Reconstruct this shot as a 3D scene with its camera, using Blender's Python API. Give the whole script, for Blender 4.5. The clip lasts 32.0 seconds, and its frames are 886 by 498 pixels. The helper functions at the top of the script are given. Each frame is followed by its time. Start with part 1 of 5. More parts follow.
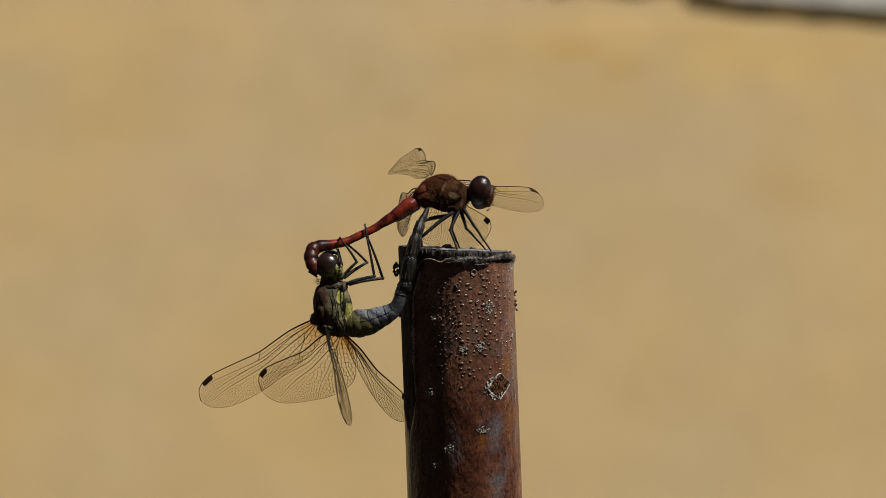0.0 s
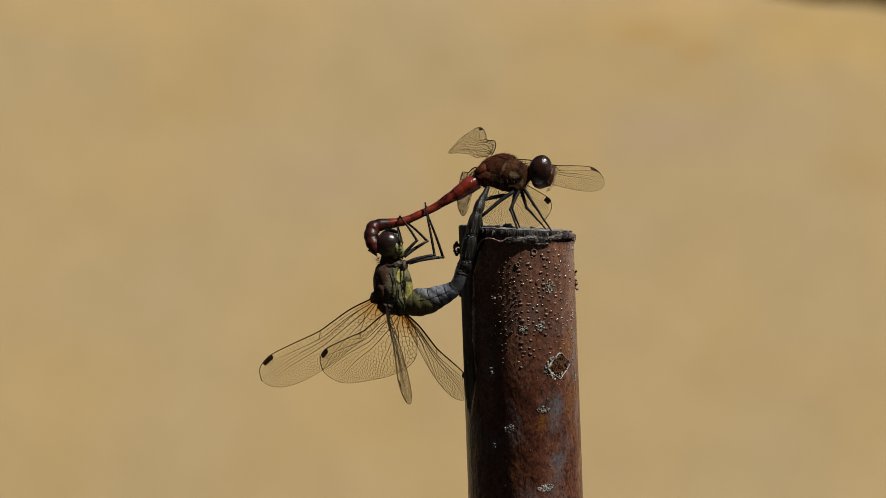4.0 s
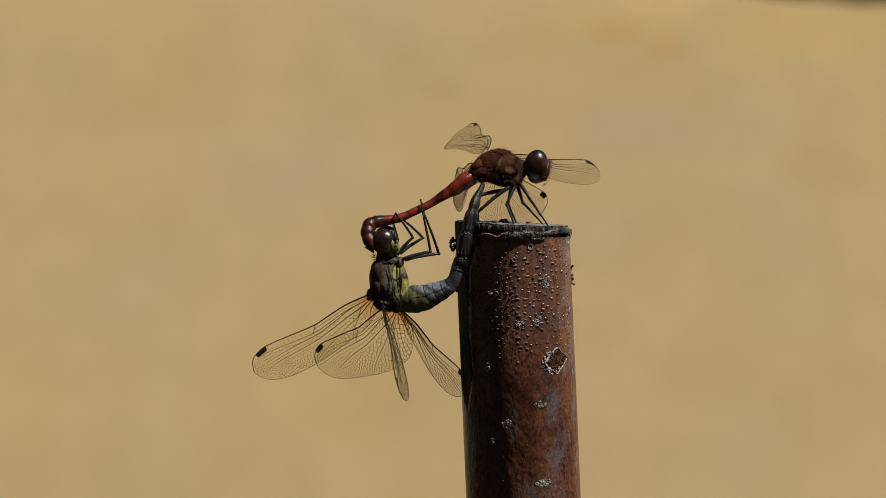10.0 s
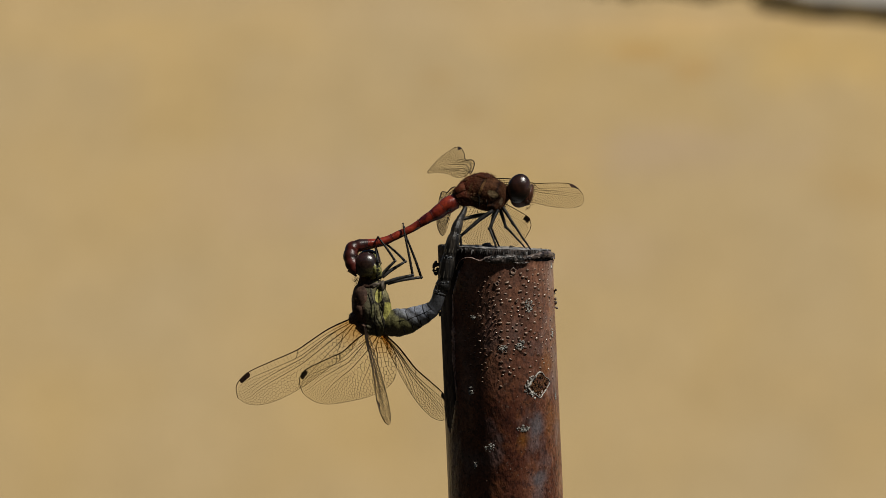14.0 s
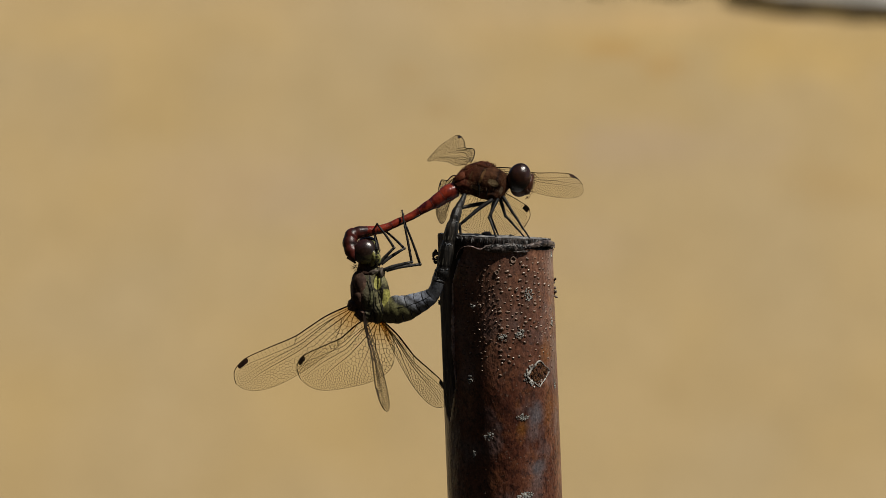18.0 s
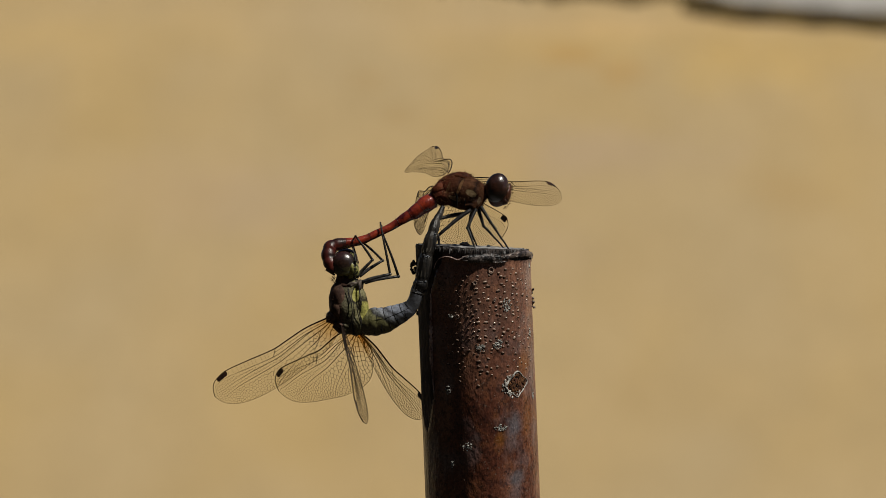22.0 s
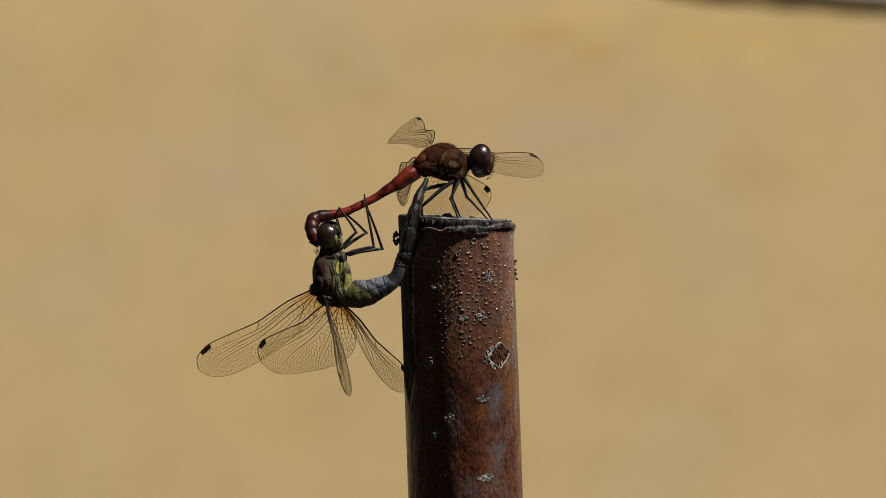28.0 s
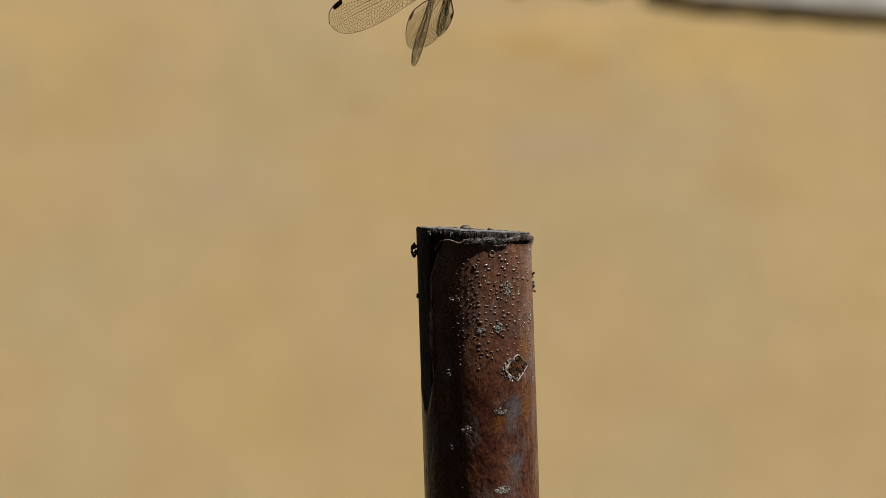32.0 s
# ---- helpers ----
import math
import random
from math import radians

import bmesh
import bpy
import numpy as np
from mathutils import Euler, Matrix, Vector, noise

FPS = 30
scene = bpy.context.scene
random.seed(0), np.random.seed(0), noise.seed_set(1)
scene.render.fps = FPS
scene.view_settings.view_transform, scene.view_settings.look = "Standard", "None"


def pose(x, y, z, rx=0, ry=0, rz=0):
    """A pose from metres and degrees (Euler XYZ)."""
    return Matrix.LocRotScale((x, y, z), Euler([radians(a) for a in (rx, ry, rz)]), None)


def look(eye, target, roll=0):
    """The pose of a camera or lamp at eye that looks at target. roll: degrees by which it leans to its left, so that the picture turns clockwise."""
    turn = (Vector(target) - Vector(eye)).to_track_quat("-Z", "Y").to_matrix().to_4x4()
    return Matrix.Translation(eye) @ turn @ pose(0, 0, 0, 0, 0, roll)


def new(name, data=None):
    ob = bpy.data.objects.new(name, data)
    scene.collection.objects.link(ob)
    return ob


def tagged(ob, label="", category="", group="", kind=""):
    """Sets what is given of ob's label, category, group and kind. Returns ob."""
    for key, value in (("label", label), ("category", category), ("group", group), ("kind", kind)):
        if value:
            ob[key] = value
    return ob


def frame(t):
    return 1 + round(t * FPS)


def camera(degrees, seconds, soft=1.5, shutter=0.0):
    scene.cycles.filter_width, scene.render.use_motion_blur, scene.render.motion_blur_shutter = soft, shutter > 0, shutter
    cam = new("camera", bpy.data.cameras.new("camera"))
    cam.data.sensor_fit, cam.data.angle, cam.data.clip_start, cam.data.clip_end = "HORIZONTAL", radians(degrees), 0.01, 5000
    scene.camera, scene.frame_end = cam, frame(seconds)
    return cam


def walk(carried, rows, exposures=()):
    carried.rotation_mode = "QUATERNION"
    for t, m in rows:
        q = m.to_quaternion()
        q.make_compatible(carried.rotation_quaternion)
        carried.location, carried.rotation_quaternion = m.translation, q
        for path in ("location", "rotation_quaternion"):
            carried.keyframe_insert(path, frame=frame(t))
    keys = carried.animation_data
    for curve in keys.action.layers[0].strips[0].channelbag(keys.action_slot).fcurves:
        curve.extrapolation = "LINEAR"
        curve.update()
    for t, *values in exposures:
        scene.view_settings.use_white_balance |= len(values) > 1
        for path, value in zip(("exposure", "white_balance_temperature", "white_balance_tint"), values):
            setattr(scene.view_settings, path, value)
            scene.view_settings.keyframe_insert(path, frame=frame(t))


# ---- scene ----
cam = camera(4.0, 32.0, soft=0.5)
PATH = [
    (0, pose(-0.01839, -2.44617, 1.40130, 77.9891, -0.3687, -0.2949)),
    (0.5, pose(-0.01596, -2.44628, 1.40045, 78.0014, -0.3757, -0.3284)),
    (1, pose(-0.01352, -2.44703, 1.39960, 77.9615, -0.1716, -0.2814)),
    (1.5, pose(-0.00902, -2.44645, 1.40017, 77.9342, 0.0266, -0.2026)),
    (2, pose(-0.00451, -2.44726, 1.40073, 77.9607, -0.6505, 0.0686)),
    (2.5, pose(-0.00702, -2.44675, 1.40049, 77.9478, -0.0329, 0.0760)),
    (4.5, pose(-0.01703, -2.44508, 1.39954, 77.9220, -0.5003, 0.0220)),
    (5, pose(-0.01954, -2.44623, 1.39930, 77.9512, -0.4771, -0.1581)),
    (5.5, pose(-0.01286, -2.44692, 1.40035, 77.9836, -0.2878, -0.2168)),
    (6, pose(-0.00618, -2.44746, 1.40140, 77.9892, -0.0899, -0.2373)),
    (6.5, pose(-0.00230, -2.44800, 1.40159, 77.9978, -0.1226, -0.0749)),
    (7, pose(0.00158, -2.44856, 1.40178, 77.9844, 0.1512, 0.0493)),
    (7.5, pose(-0.00583, -2.44804, 1.40157, 77.9846, 0.0247, 0.1976)),
    (8, pose(-0.01324, -2.44737, 1.40137, 77.9553, -0.8058, 0.2203)),
    (8.5, pose(-0.01260, -2.44729, 1.40055, 77.9518, 0.4953, -0.1340)),
    (9, pose(-0.01195, -2.44599, 1.39972, 77.9341, 0.2682, -0.0787)),
    (9.5, pose(-0.01721, -2.44546, 1.39939, 77.9206, -0.0277, -0.1068)),
    (10, pose(-0.02247, -2.44598, 1.39905, 77.9239, -0.0606, -0.1954)),
    (10.5, pose(-0.01668, -2.44555, 1.39918, 77.8923, -0.2688, -0.1631)),
    (11, pose(-0.01089, -2.44721, 1.39931, 77.9538, -0.5095, -0.1396)),
    (11.5, pose(-0.01031, -2.44608, 1.39867, 77.9844, -0.4040, -0.0249)),
    (12, pose(-0.00973, -2.44612, 1.39802, 78.0017, -0.2506, -0.0519)),
    (12.5, pose(-0.00904, -2.44640, 1.39850, 78.0284, -0.1328, 0.0306)),
    (13, pose(-0.00835, -2.44554, 1.39897, 77.9988, -0.0344, 0.0080)),
    (13.5, pose(-0.00851, -2.44556, 1.39941, 77.9967, 0.0756, -0.0005)),
    (14, pose(-0.00866, -2.44555, 1.39985, 78.0123, -0.0173, 0.0407)),
    (14.5, pose(-0.00745, -2.44438, 1.39878, 77.9928, 0.2918, -0.1023)),
    (15, pose(-0.00623, -2.44555, 1.39770, 78.0081, 0.2564, -0.0055)),
    (15.5, pose(-0.00820, -2.44583, 1.39769, 77.9951, 0.2748, 0.0280)),
    (17.5, pose(-0.01607, -2.44607, 1.39764, 77.9989, -0.0422, -0.1410)),
    (18, pose(-0.01804, -2.44574, 1.39762, 78.0115, -0.2609, -0.1283)),
    (18.5, pose(-0.01902, -2.44560, 1.39626, 77.9762, -0.0342, -0.2482)),
    (19, pose(-0.02000, -2.44629, 1.39491, 77.9713, -0.0423, -0.3054)),
    (19.5, pose(-0.02141, -2.44632, 1.39479, 77.9730, -0.2470, -0.2400)),
    (20, pose(-0.02282, -2.44562, 1.39468, 77.9785, -0.0070, -0.3237)),
    (20.5, pose(-0.02576, -2.44551, 1.39609, 77.9930, 0.2445, -0.3746)),
    (21, pose(-0.02869, -2.44497, 1.39751, 78.0097, 0.0472, -0.3178)),
    (21.5, pose(-0.02622, -2.44492, 1.39820, 77.9967, -0.1094, -0.2441)),
    (22, pose(-0.02376, -2.44620, 1.39890, 78.0332, -0.2259, -0.3716)),
    (22.5, pose(-0.02025, -2.44552, 1.39889, 78.0268, 0.1124, -0.4233)),
    (23, pose(-0.01673, -2.44621, 1.39887, 78.0623, 0.1313, -0.2365)),
    (23.5, pose(-0.01382, -2.44616, 1.39835, 78.0720, 0.0095, -0.1992)),
    (24, pose(-0.01090, -2.44616, 1.39782, 78.0817, 0.5027, -0.2867)),
    (24.5, pose(-0.00710, -2.44728, 1.39822, 78.1330, 0.3262, -0.1713)),
    (25, pose(-0.00330, -2.44728, 1.39863, 78.0838, 0.4039, -0.1655)),
    (25.5, pose(-0.00724, -2.44664, 1.39812, 78.0442, 0.4860, -0.2980)),
    (27.5, pose(-0.02297, -2.44442, 1.39609, 77.9397, -0.6056, -0.2521)),
    (28, pose(-0.02690, -2.44438, 1.39559, 77.9685, -0.4361, -0.4812)),
    (28.5, pose(-0.03075, -2.44435, 1.39594, 77.9336, -0.4424, -0.5984)),
    (29, pose(-0.03461, -2.44448, 1.39630, 77.9738, -0.3306, -0.6742)),
    (29.5, pose(-0.03553, -2.44443, 1.39546, 77.9927, -0.6625, -0.4644)),
    (30, pose(-0.03645, -2.44354, 1.39463, 77.9969, -0.8721, -0.4694)),
    (30.5, pose(-0.03800, -2.44345, 1.39484, 78.0214, -0.3793, -0.6117)),
    (31, pose(-0.03955, -2.44420, 1.39506, 78.0164, -1.0311, -0.4504)),
    (31.5, pose(-0.03769, -2.44370, 1.39541, 78.0059, -0.6598, -0.5281)),
    (32, pose(-0.03583, -2.44391, 1.39576, 78.0161, -0.6568, -0.5609)),
]
walk(cam, PATH)
# long lens with a small stop: the far sand falls out of focus
cam.data.dof.use_dof = True
cam.data.dof.focus_distance = 2.5
cam.data.dof.aperture_fstop = 80.0

# ---- light ----
SUN_TURN, SUN_HEIGHT = radians(-21), radians(59)
sun_way = Vector((math.cos(SUN_HEIGHT) * math.cos(SUN_TURN), math.cos(SUN_HEIGHT) * math.sin(SUN_TURN), math.sin(SUN_HEIGHT)))
world = bpy.data.worlds.new("sky")
scene.world = world
world.use_nodes = True
sky = world.node_tree.nodes.new("ShaderNodeTexSky")
sky.sky_type, sky.sun_disc = "NISHITA", False
sky.air_density, sky.dust_density = 0.6, 0.4
sky.sun_elevation = SUN_HEIGHT
sky.sun_rotation = math.pi / 2 - SUN_TURN
background = world.node_tree.nodes["Background"]
background.inputs["Strength"].default_value = 0.05
world.node_tree.links.new(sky.outputs[0], background.inputs["Color"])
sun = new("sun", bpy.data.lights.new("sun", "SUN"))
sun.data.energy, sun.data.angle, sun.data.color = 5.0, radians(0.5), (1.0, 0.95, 0.86)
sun.matrix_world = look(sun_way * 30, (0, 0, 0))
scene.view_settings.exposure = -0.45


# ---- materials ----
def material(name, rough=0.6, spec=0.4):
    m = bpy.data.materials.new(name)
    m.use_nodes = True
    bsdf = m.node_tree.nodes["Principled BSDF"]
    bsdf.inputs["Roughness"].default_value = rough
    bsdf.inputs["Specular IOR Level"].default_value = spec
    return m, m.node_tree, bsdf


def node(tree, kind, **values):
    n = tree.nodes.new(kind)
    for key, value in values.items():
        n.inputs[key.replace("_", " ")].default_value = value
    return n


def coords(tree, stretch=(1, 1, 1), space="Object"):
    c = tree.nodes.new("ShaderNodeTexCoord")
    m = node(tree, "ShaderNodeMapping", Scale=stretch)
    tree.links.new(c.outputs[space], m.inputs["Vector"])
    return m.outputs["Vector"]


def noise_of(tree, vector, scale, detail=3.0, rough=0.55):
    n = node(tree, "ShaderNodeTexNoise", Scale=scale, Detail=detail, Roughness=rough)
    tree.links.new(vector, n.inputs["Vector"])
    return n.outputs["Fac"]


def ramp(tree, fac, stops):
    r = tree.nodes.new("ShaderNodeValToRGB")
    e = r.color_ramp.elements
    while len(e) < len(stops):
        e.new(0.5)
    for el, (pos, col) in zip(e, stops):
        el.position, el.color = pos, (*col, 1) if len(col) == 3 else col
    tree.links.new(fac, r.inputs["Fac"])
    return r.outputs["Color"]


def mix(tree, fac, a, b, how="MIX"):
    m = tree.nodes.new("ShaderNodeMix")
    m.data_type, m.blend_type = "RGBA", how
    for value, socket in ((fac, m.inputs["Factor"]), (a, m.inputs[6]), (b, m.inputs[7])):
        if isinstance(value, (int, float)):
            socket.default_value = value
        elif isinstance(value, tuple):
            socket.default_value = (*value, 1)
        else:
            tree.links.new(value, socket)
    return m.outputs[2]


def bump(tree, bsdf, fac, strength, distance):
    b = node(tree, "ShaderNodeBump", Strength=strength, Distance=distance)
    tree.links.new(fac, b.inputs["Height"])
    tree.links.new(b.outputs["Normal"], bsdf.inputs["Normal"])


def mottled(name, dark, light, scale, rough=0.6, spec=0.4, relief=0.3, fine=6.0, stretch=(1, 1, 1), low=0.35, high=0.65):
    """A surface of two tones with grain at two scales; scale in spots per metre."""
    m, tree, bsdf = material(name, rough, spec)
    v = coords(tree, stretch)
    big, small = noise_of(tree, v, scale, 3), noise_of(tree, v, scale * fine, 4)
    tone = ramp(tree, big, [(low, dark), (high, light)])
    grain = ramp(tree, small, [(0.3, (0.72, 0.72, 0.72)), (0.7, (1.18, 1.18, 1.18))])
    tree.links.new(mix(tree, 1.0, tone, grain, "MULTIPLY"), bsdf.inputs["Base Color"])
    bump(tree, bsdf, small, relief, 0.6 / (scale * fine))
    return m


# x, y, width, length in metres, strength and tint of the patches in the sand; the broad pale ones lighten its sides and
# far rim
SAND_TINTS = [(0.130, 4.636, 0.028, 0.072, 0.95, (0.97, 0.88, 0.72)),
          (0.102, 4.691, 0.026, 0.055, 0.9, (0.97, 0.88, 0.72)),
          (-0.000, 4.515, 0.014, 0.045, 0.5, (0.93, 0.87, 0.76)),
          (-0.016, 4.616, 0.019, 0.058, 0.35, (0.97, 0.88, 0.72)),
          (0.211, 4.300, 0.037, 0.121, 0.4, (0.97, 0.88, 0.72)),
          (0.190, 4.632, 0.084, 0.099, 0.45, (1.10, 1.06, 0.88)),
          (-0.167, 4.784, 0.085, 0.104, 0.35, (1.10, 1.06, 0.88)),
          (-0.095, 4.300, 0.101, 0.181, 0.5, (0.99, 0.99, 1.2)),
          (0.106, 4.407, 0.110, 0.119, 0.8, (0.98, 0.99, 1.2)),
          (0.128, 4.776, 0.138, 0.055, 0.8, (1.12, 1.09, 1.08)),
          (0.216, 4.649, 0.106, 0.150, 0.45, (1.13, 1.09, 0.95)),
          (0.046, 4.733, 0.098, 0.085, 0.6, (1.1, 1.08, 1.06)),
          (-0.189, 3.782, 0.057, 0.156, 0.25, (1.10, 1.06, 0.88)),
          (0.057, 4.152, 0.090, 0.145, 0.3, (0.99, 0.99, 1.2)),
          (0.0, 4.81, 0.6, 0.10, 0.7, (1.07, 1.07, 1.12)),
          (0.138, 3.782, 0.091, 0.156, 0.4, (1.0, 0.97, 0.9)),
          (0.27, 4.3, 0.13, 0.9, 0.6, (1.08, 1.07, 1.04)),
          (-0.28, 4.3, 0.13, 0.9, 0.5, (1.07, 1.06, 1.03)),
          (0.16, 4.72, 0.22, 0.10, 0.6, (1.10, 1.06, 0.92)),
          (-0.2, 4.72, 0.15, 0.12, 0.6, (1.10, 1.07, 0.98))]


def striped(name, across, slant, start, width, stops, rough=0.45, spec=0.4, relief=0.45, marks=(), rim=0.8, grainy=1.0):
    """Pigment stripes that run up a body; across and slant say how the stripes lie, start and width are in millimetres.
    marks: pigment spots with a dark rim, as x, z, half width, half height in millimetres, tilt in degrees and colour."""
    m, tree, bsdf = material(name, rough, spec)
    v = coords(tree)
    lie = tree.nodes.new("ShaderNodeVectorMath")
    lie.operation = "DOT_PRODUCT"
    lie.inputs[1].default_value = (across * 1000, 0, slant * 1000)
    tree.links.new(v, lie.inputs[0])
    wavy = tree.nodes.new("ShaderNodeMath")
    wavy.operation = "MULTIPLY_ADD"
    wavy.inputs[1].default_value = 1.0
    tree.links.new(noise_of(tree, v, 500, 3), wavy.inputs[0])
    tree.links.new(lie.outputs["Value"], wavy.inputs[2])
    reach = tree.nodes.new("ShaderNodeMapRange")
    for key, value in (("From Min", start + 0.5), ("From Max", start + width + 0.5)):
        reach.inputs[key].default_value = value
    tree.links.new(wavy.outputs[0], reach.inputs["Value"])
    tone = ramp(tree, reach.outputs["Result"], stops)
    for x, z, wide, high, tilt, colour in marks:
        spot = node(tree, "ShaderNodeMapping", Location=(x * 0.001, 0, z * 0.001), Rotation=(0, radians(tilt), 0), Scale=(wide * 0.001, 1000, high * 0.001))
        spot.vector_type = "TEXTURE"
        tree.links.new(v, spot.inputs["Vector"])
        far = tree.nodes.new("ShaderNodeVectorMath")
        far.operation = "LENGTH"
        tree.links.new(spot.outputs[0], far.inputs[0])
        ragged = tree.nodes.new("ShaderNodeMath")
        ragged.operation = "MULTIPLY_ADD"
        ragged.inputs[1].default_value = 0.7
        tree.links.new(noise_of(tree, v, 700, 2), ragged.inputs[0])
        tree.links.new(far.outputs["Value"], ragged.inputs[2])
        for key, (value, low, top) in (("core", (1.0, 1.16, 1.26)), ("edge", (rim, 1.4, 1.55))):
            fade = tree.nodes.new("ShaderNodeMapRange")
            for name_, number in (("From Min", low), ("From Max", top), ("To Min", value), ("To Max", 0.0)):
                fade.inputs[name_].default_value = number
            tree.links.new(ragged.outputs[0], fade.inputs["Value"])
            if key == "core":
                core = fade.outputs["Result"]
            else:
                tone = mix(tree, fade.outputs["Result"], tone, (0.008, 0.006, 0.004))
        tone = mix(tree, core, tone, colour)
    small = noise_of(tree, v, 2200, 5)
    grain = ramp(tree, small, [(0.3, (0.5, 0.48, 0.46)), (0.5, (0.95, 0.95, 0.95)), (0.7, (1.4, 1.4, 1.4))])
    tree.links.new(mix(tree, grainy, tone, grain, "MULTIPLY"), bsdf.inputs["Base Color"])
    bump(tree, bsdf, small, relief, 0.0003)
    return m


def sand_material():
    m, tree, bsdf = material("dry_sand", 0.95, 0.15)
    v = coords(tree)
    long_v = coords(tree, (1, 0.2, 1))
    tone = ramp(tree, noise_of(tree, long_v, 9, 2), [(0.3, (0.455, 0.338, 0.176)), (0.5, (0.464, 0.337, 0.165)), (0.7, (0.476, 0.337, 0.150))])
    patch = ramp(tree, noise_of(tree, long_v, 26, 3), [(0.3, (0.955, 0.95, 0.935)), (0.7, (1.035, 1.035, 1.045))])
    grain = ramp(tree, noise_of(tree, v, 900, 3), [(0.25, (0.75, 0.75, 0.75)), (0.75, (1.2, 1.2, 1.2))])
    sand = mix(tree, 1.0, mix(tree, 1.0, tone, patch, "MULTIPLY"), grain, "MULTIPLY")
    # unseen ground round the post is darkened, to cut the light it bounces up
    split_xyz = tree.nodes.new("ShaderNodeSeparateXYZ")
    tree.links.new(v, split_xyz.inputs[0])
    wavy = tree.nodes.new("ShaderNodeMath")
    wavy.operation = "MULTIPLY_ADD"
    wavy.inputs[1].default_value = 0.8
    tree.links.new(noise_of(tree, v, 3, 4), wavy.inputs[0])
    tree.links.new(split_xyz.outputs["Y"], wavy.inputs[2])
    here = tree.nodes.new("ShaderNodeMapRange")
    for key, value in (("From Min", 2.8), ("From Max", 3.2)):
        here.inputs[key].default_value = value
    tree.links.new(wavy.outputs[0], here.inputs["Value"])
    unseen_dark = ramp(tree, noise_of(tree, v, 40, 5), [(0.3, (0.016, 0.013, 0.009)), (0.7, (0.05, 0.04, 0.026))])
    bump(tree, bsdf, noise_of(tree, v, 300, 4), 0.25, 0.003)
    # soft ochre, grey and paler patches in the sand
    colour = mix(tree, here.outputs["Result"], unseen_dark, sand)
    for x, y, wide, long, strength, tint in SAND_TINTS:
        spot = node(tree, "ShaderNodeMapping", Location=(-x / wide, -y / long, 0), Scale=(1 / wide, 1 / long, 0))
        tree.links.new(v, spot.inputs["Vector"])
        far = tree.nodes.new("ShaderNodeVectorMath")
        far.operation = "LENGTH"
        tree.links.new(spot.outputs[0], far.inputs[0])
        ragged = tree.nodes.new("ShaderNodeMath")
        ragged.operation = "MULTIPLY_ADD"
        ragged.inputs[1].default_value = 0.9
        tree.links.new(noise_of(tree, long_v, 30, 3), ragged.inputs[0])
        tree.links.new(far.outputs["Value"], ragged.inputs[2])
        fade = tree.nodes.new("ShaderNodeMapRange")
        fade.interpolation_type = "SMOOTHERSTEP"
        for key, value in (("From Min", 0.4), ("From Max", 1.5), ("To Min", strength), ("To Max", 0.0)):
            fade.inputs[key].default_value = value
        tree.links.new(ragged.outputs[0], fade.inputs["Value"])
        colour = mix(tree, fade.outputs["Result"], colour, tint, "MULTIPLY")
    tree.links.new(colour, bsdf.inputs["Base Color"])
    return m


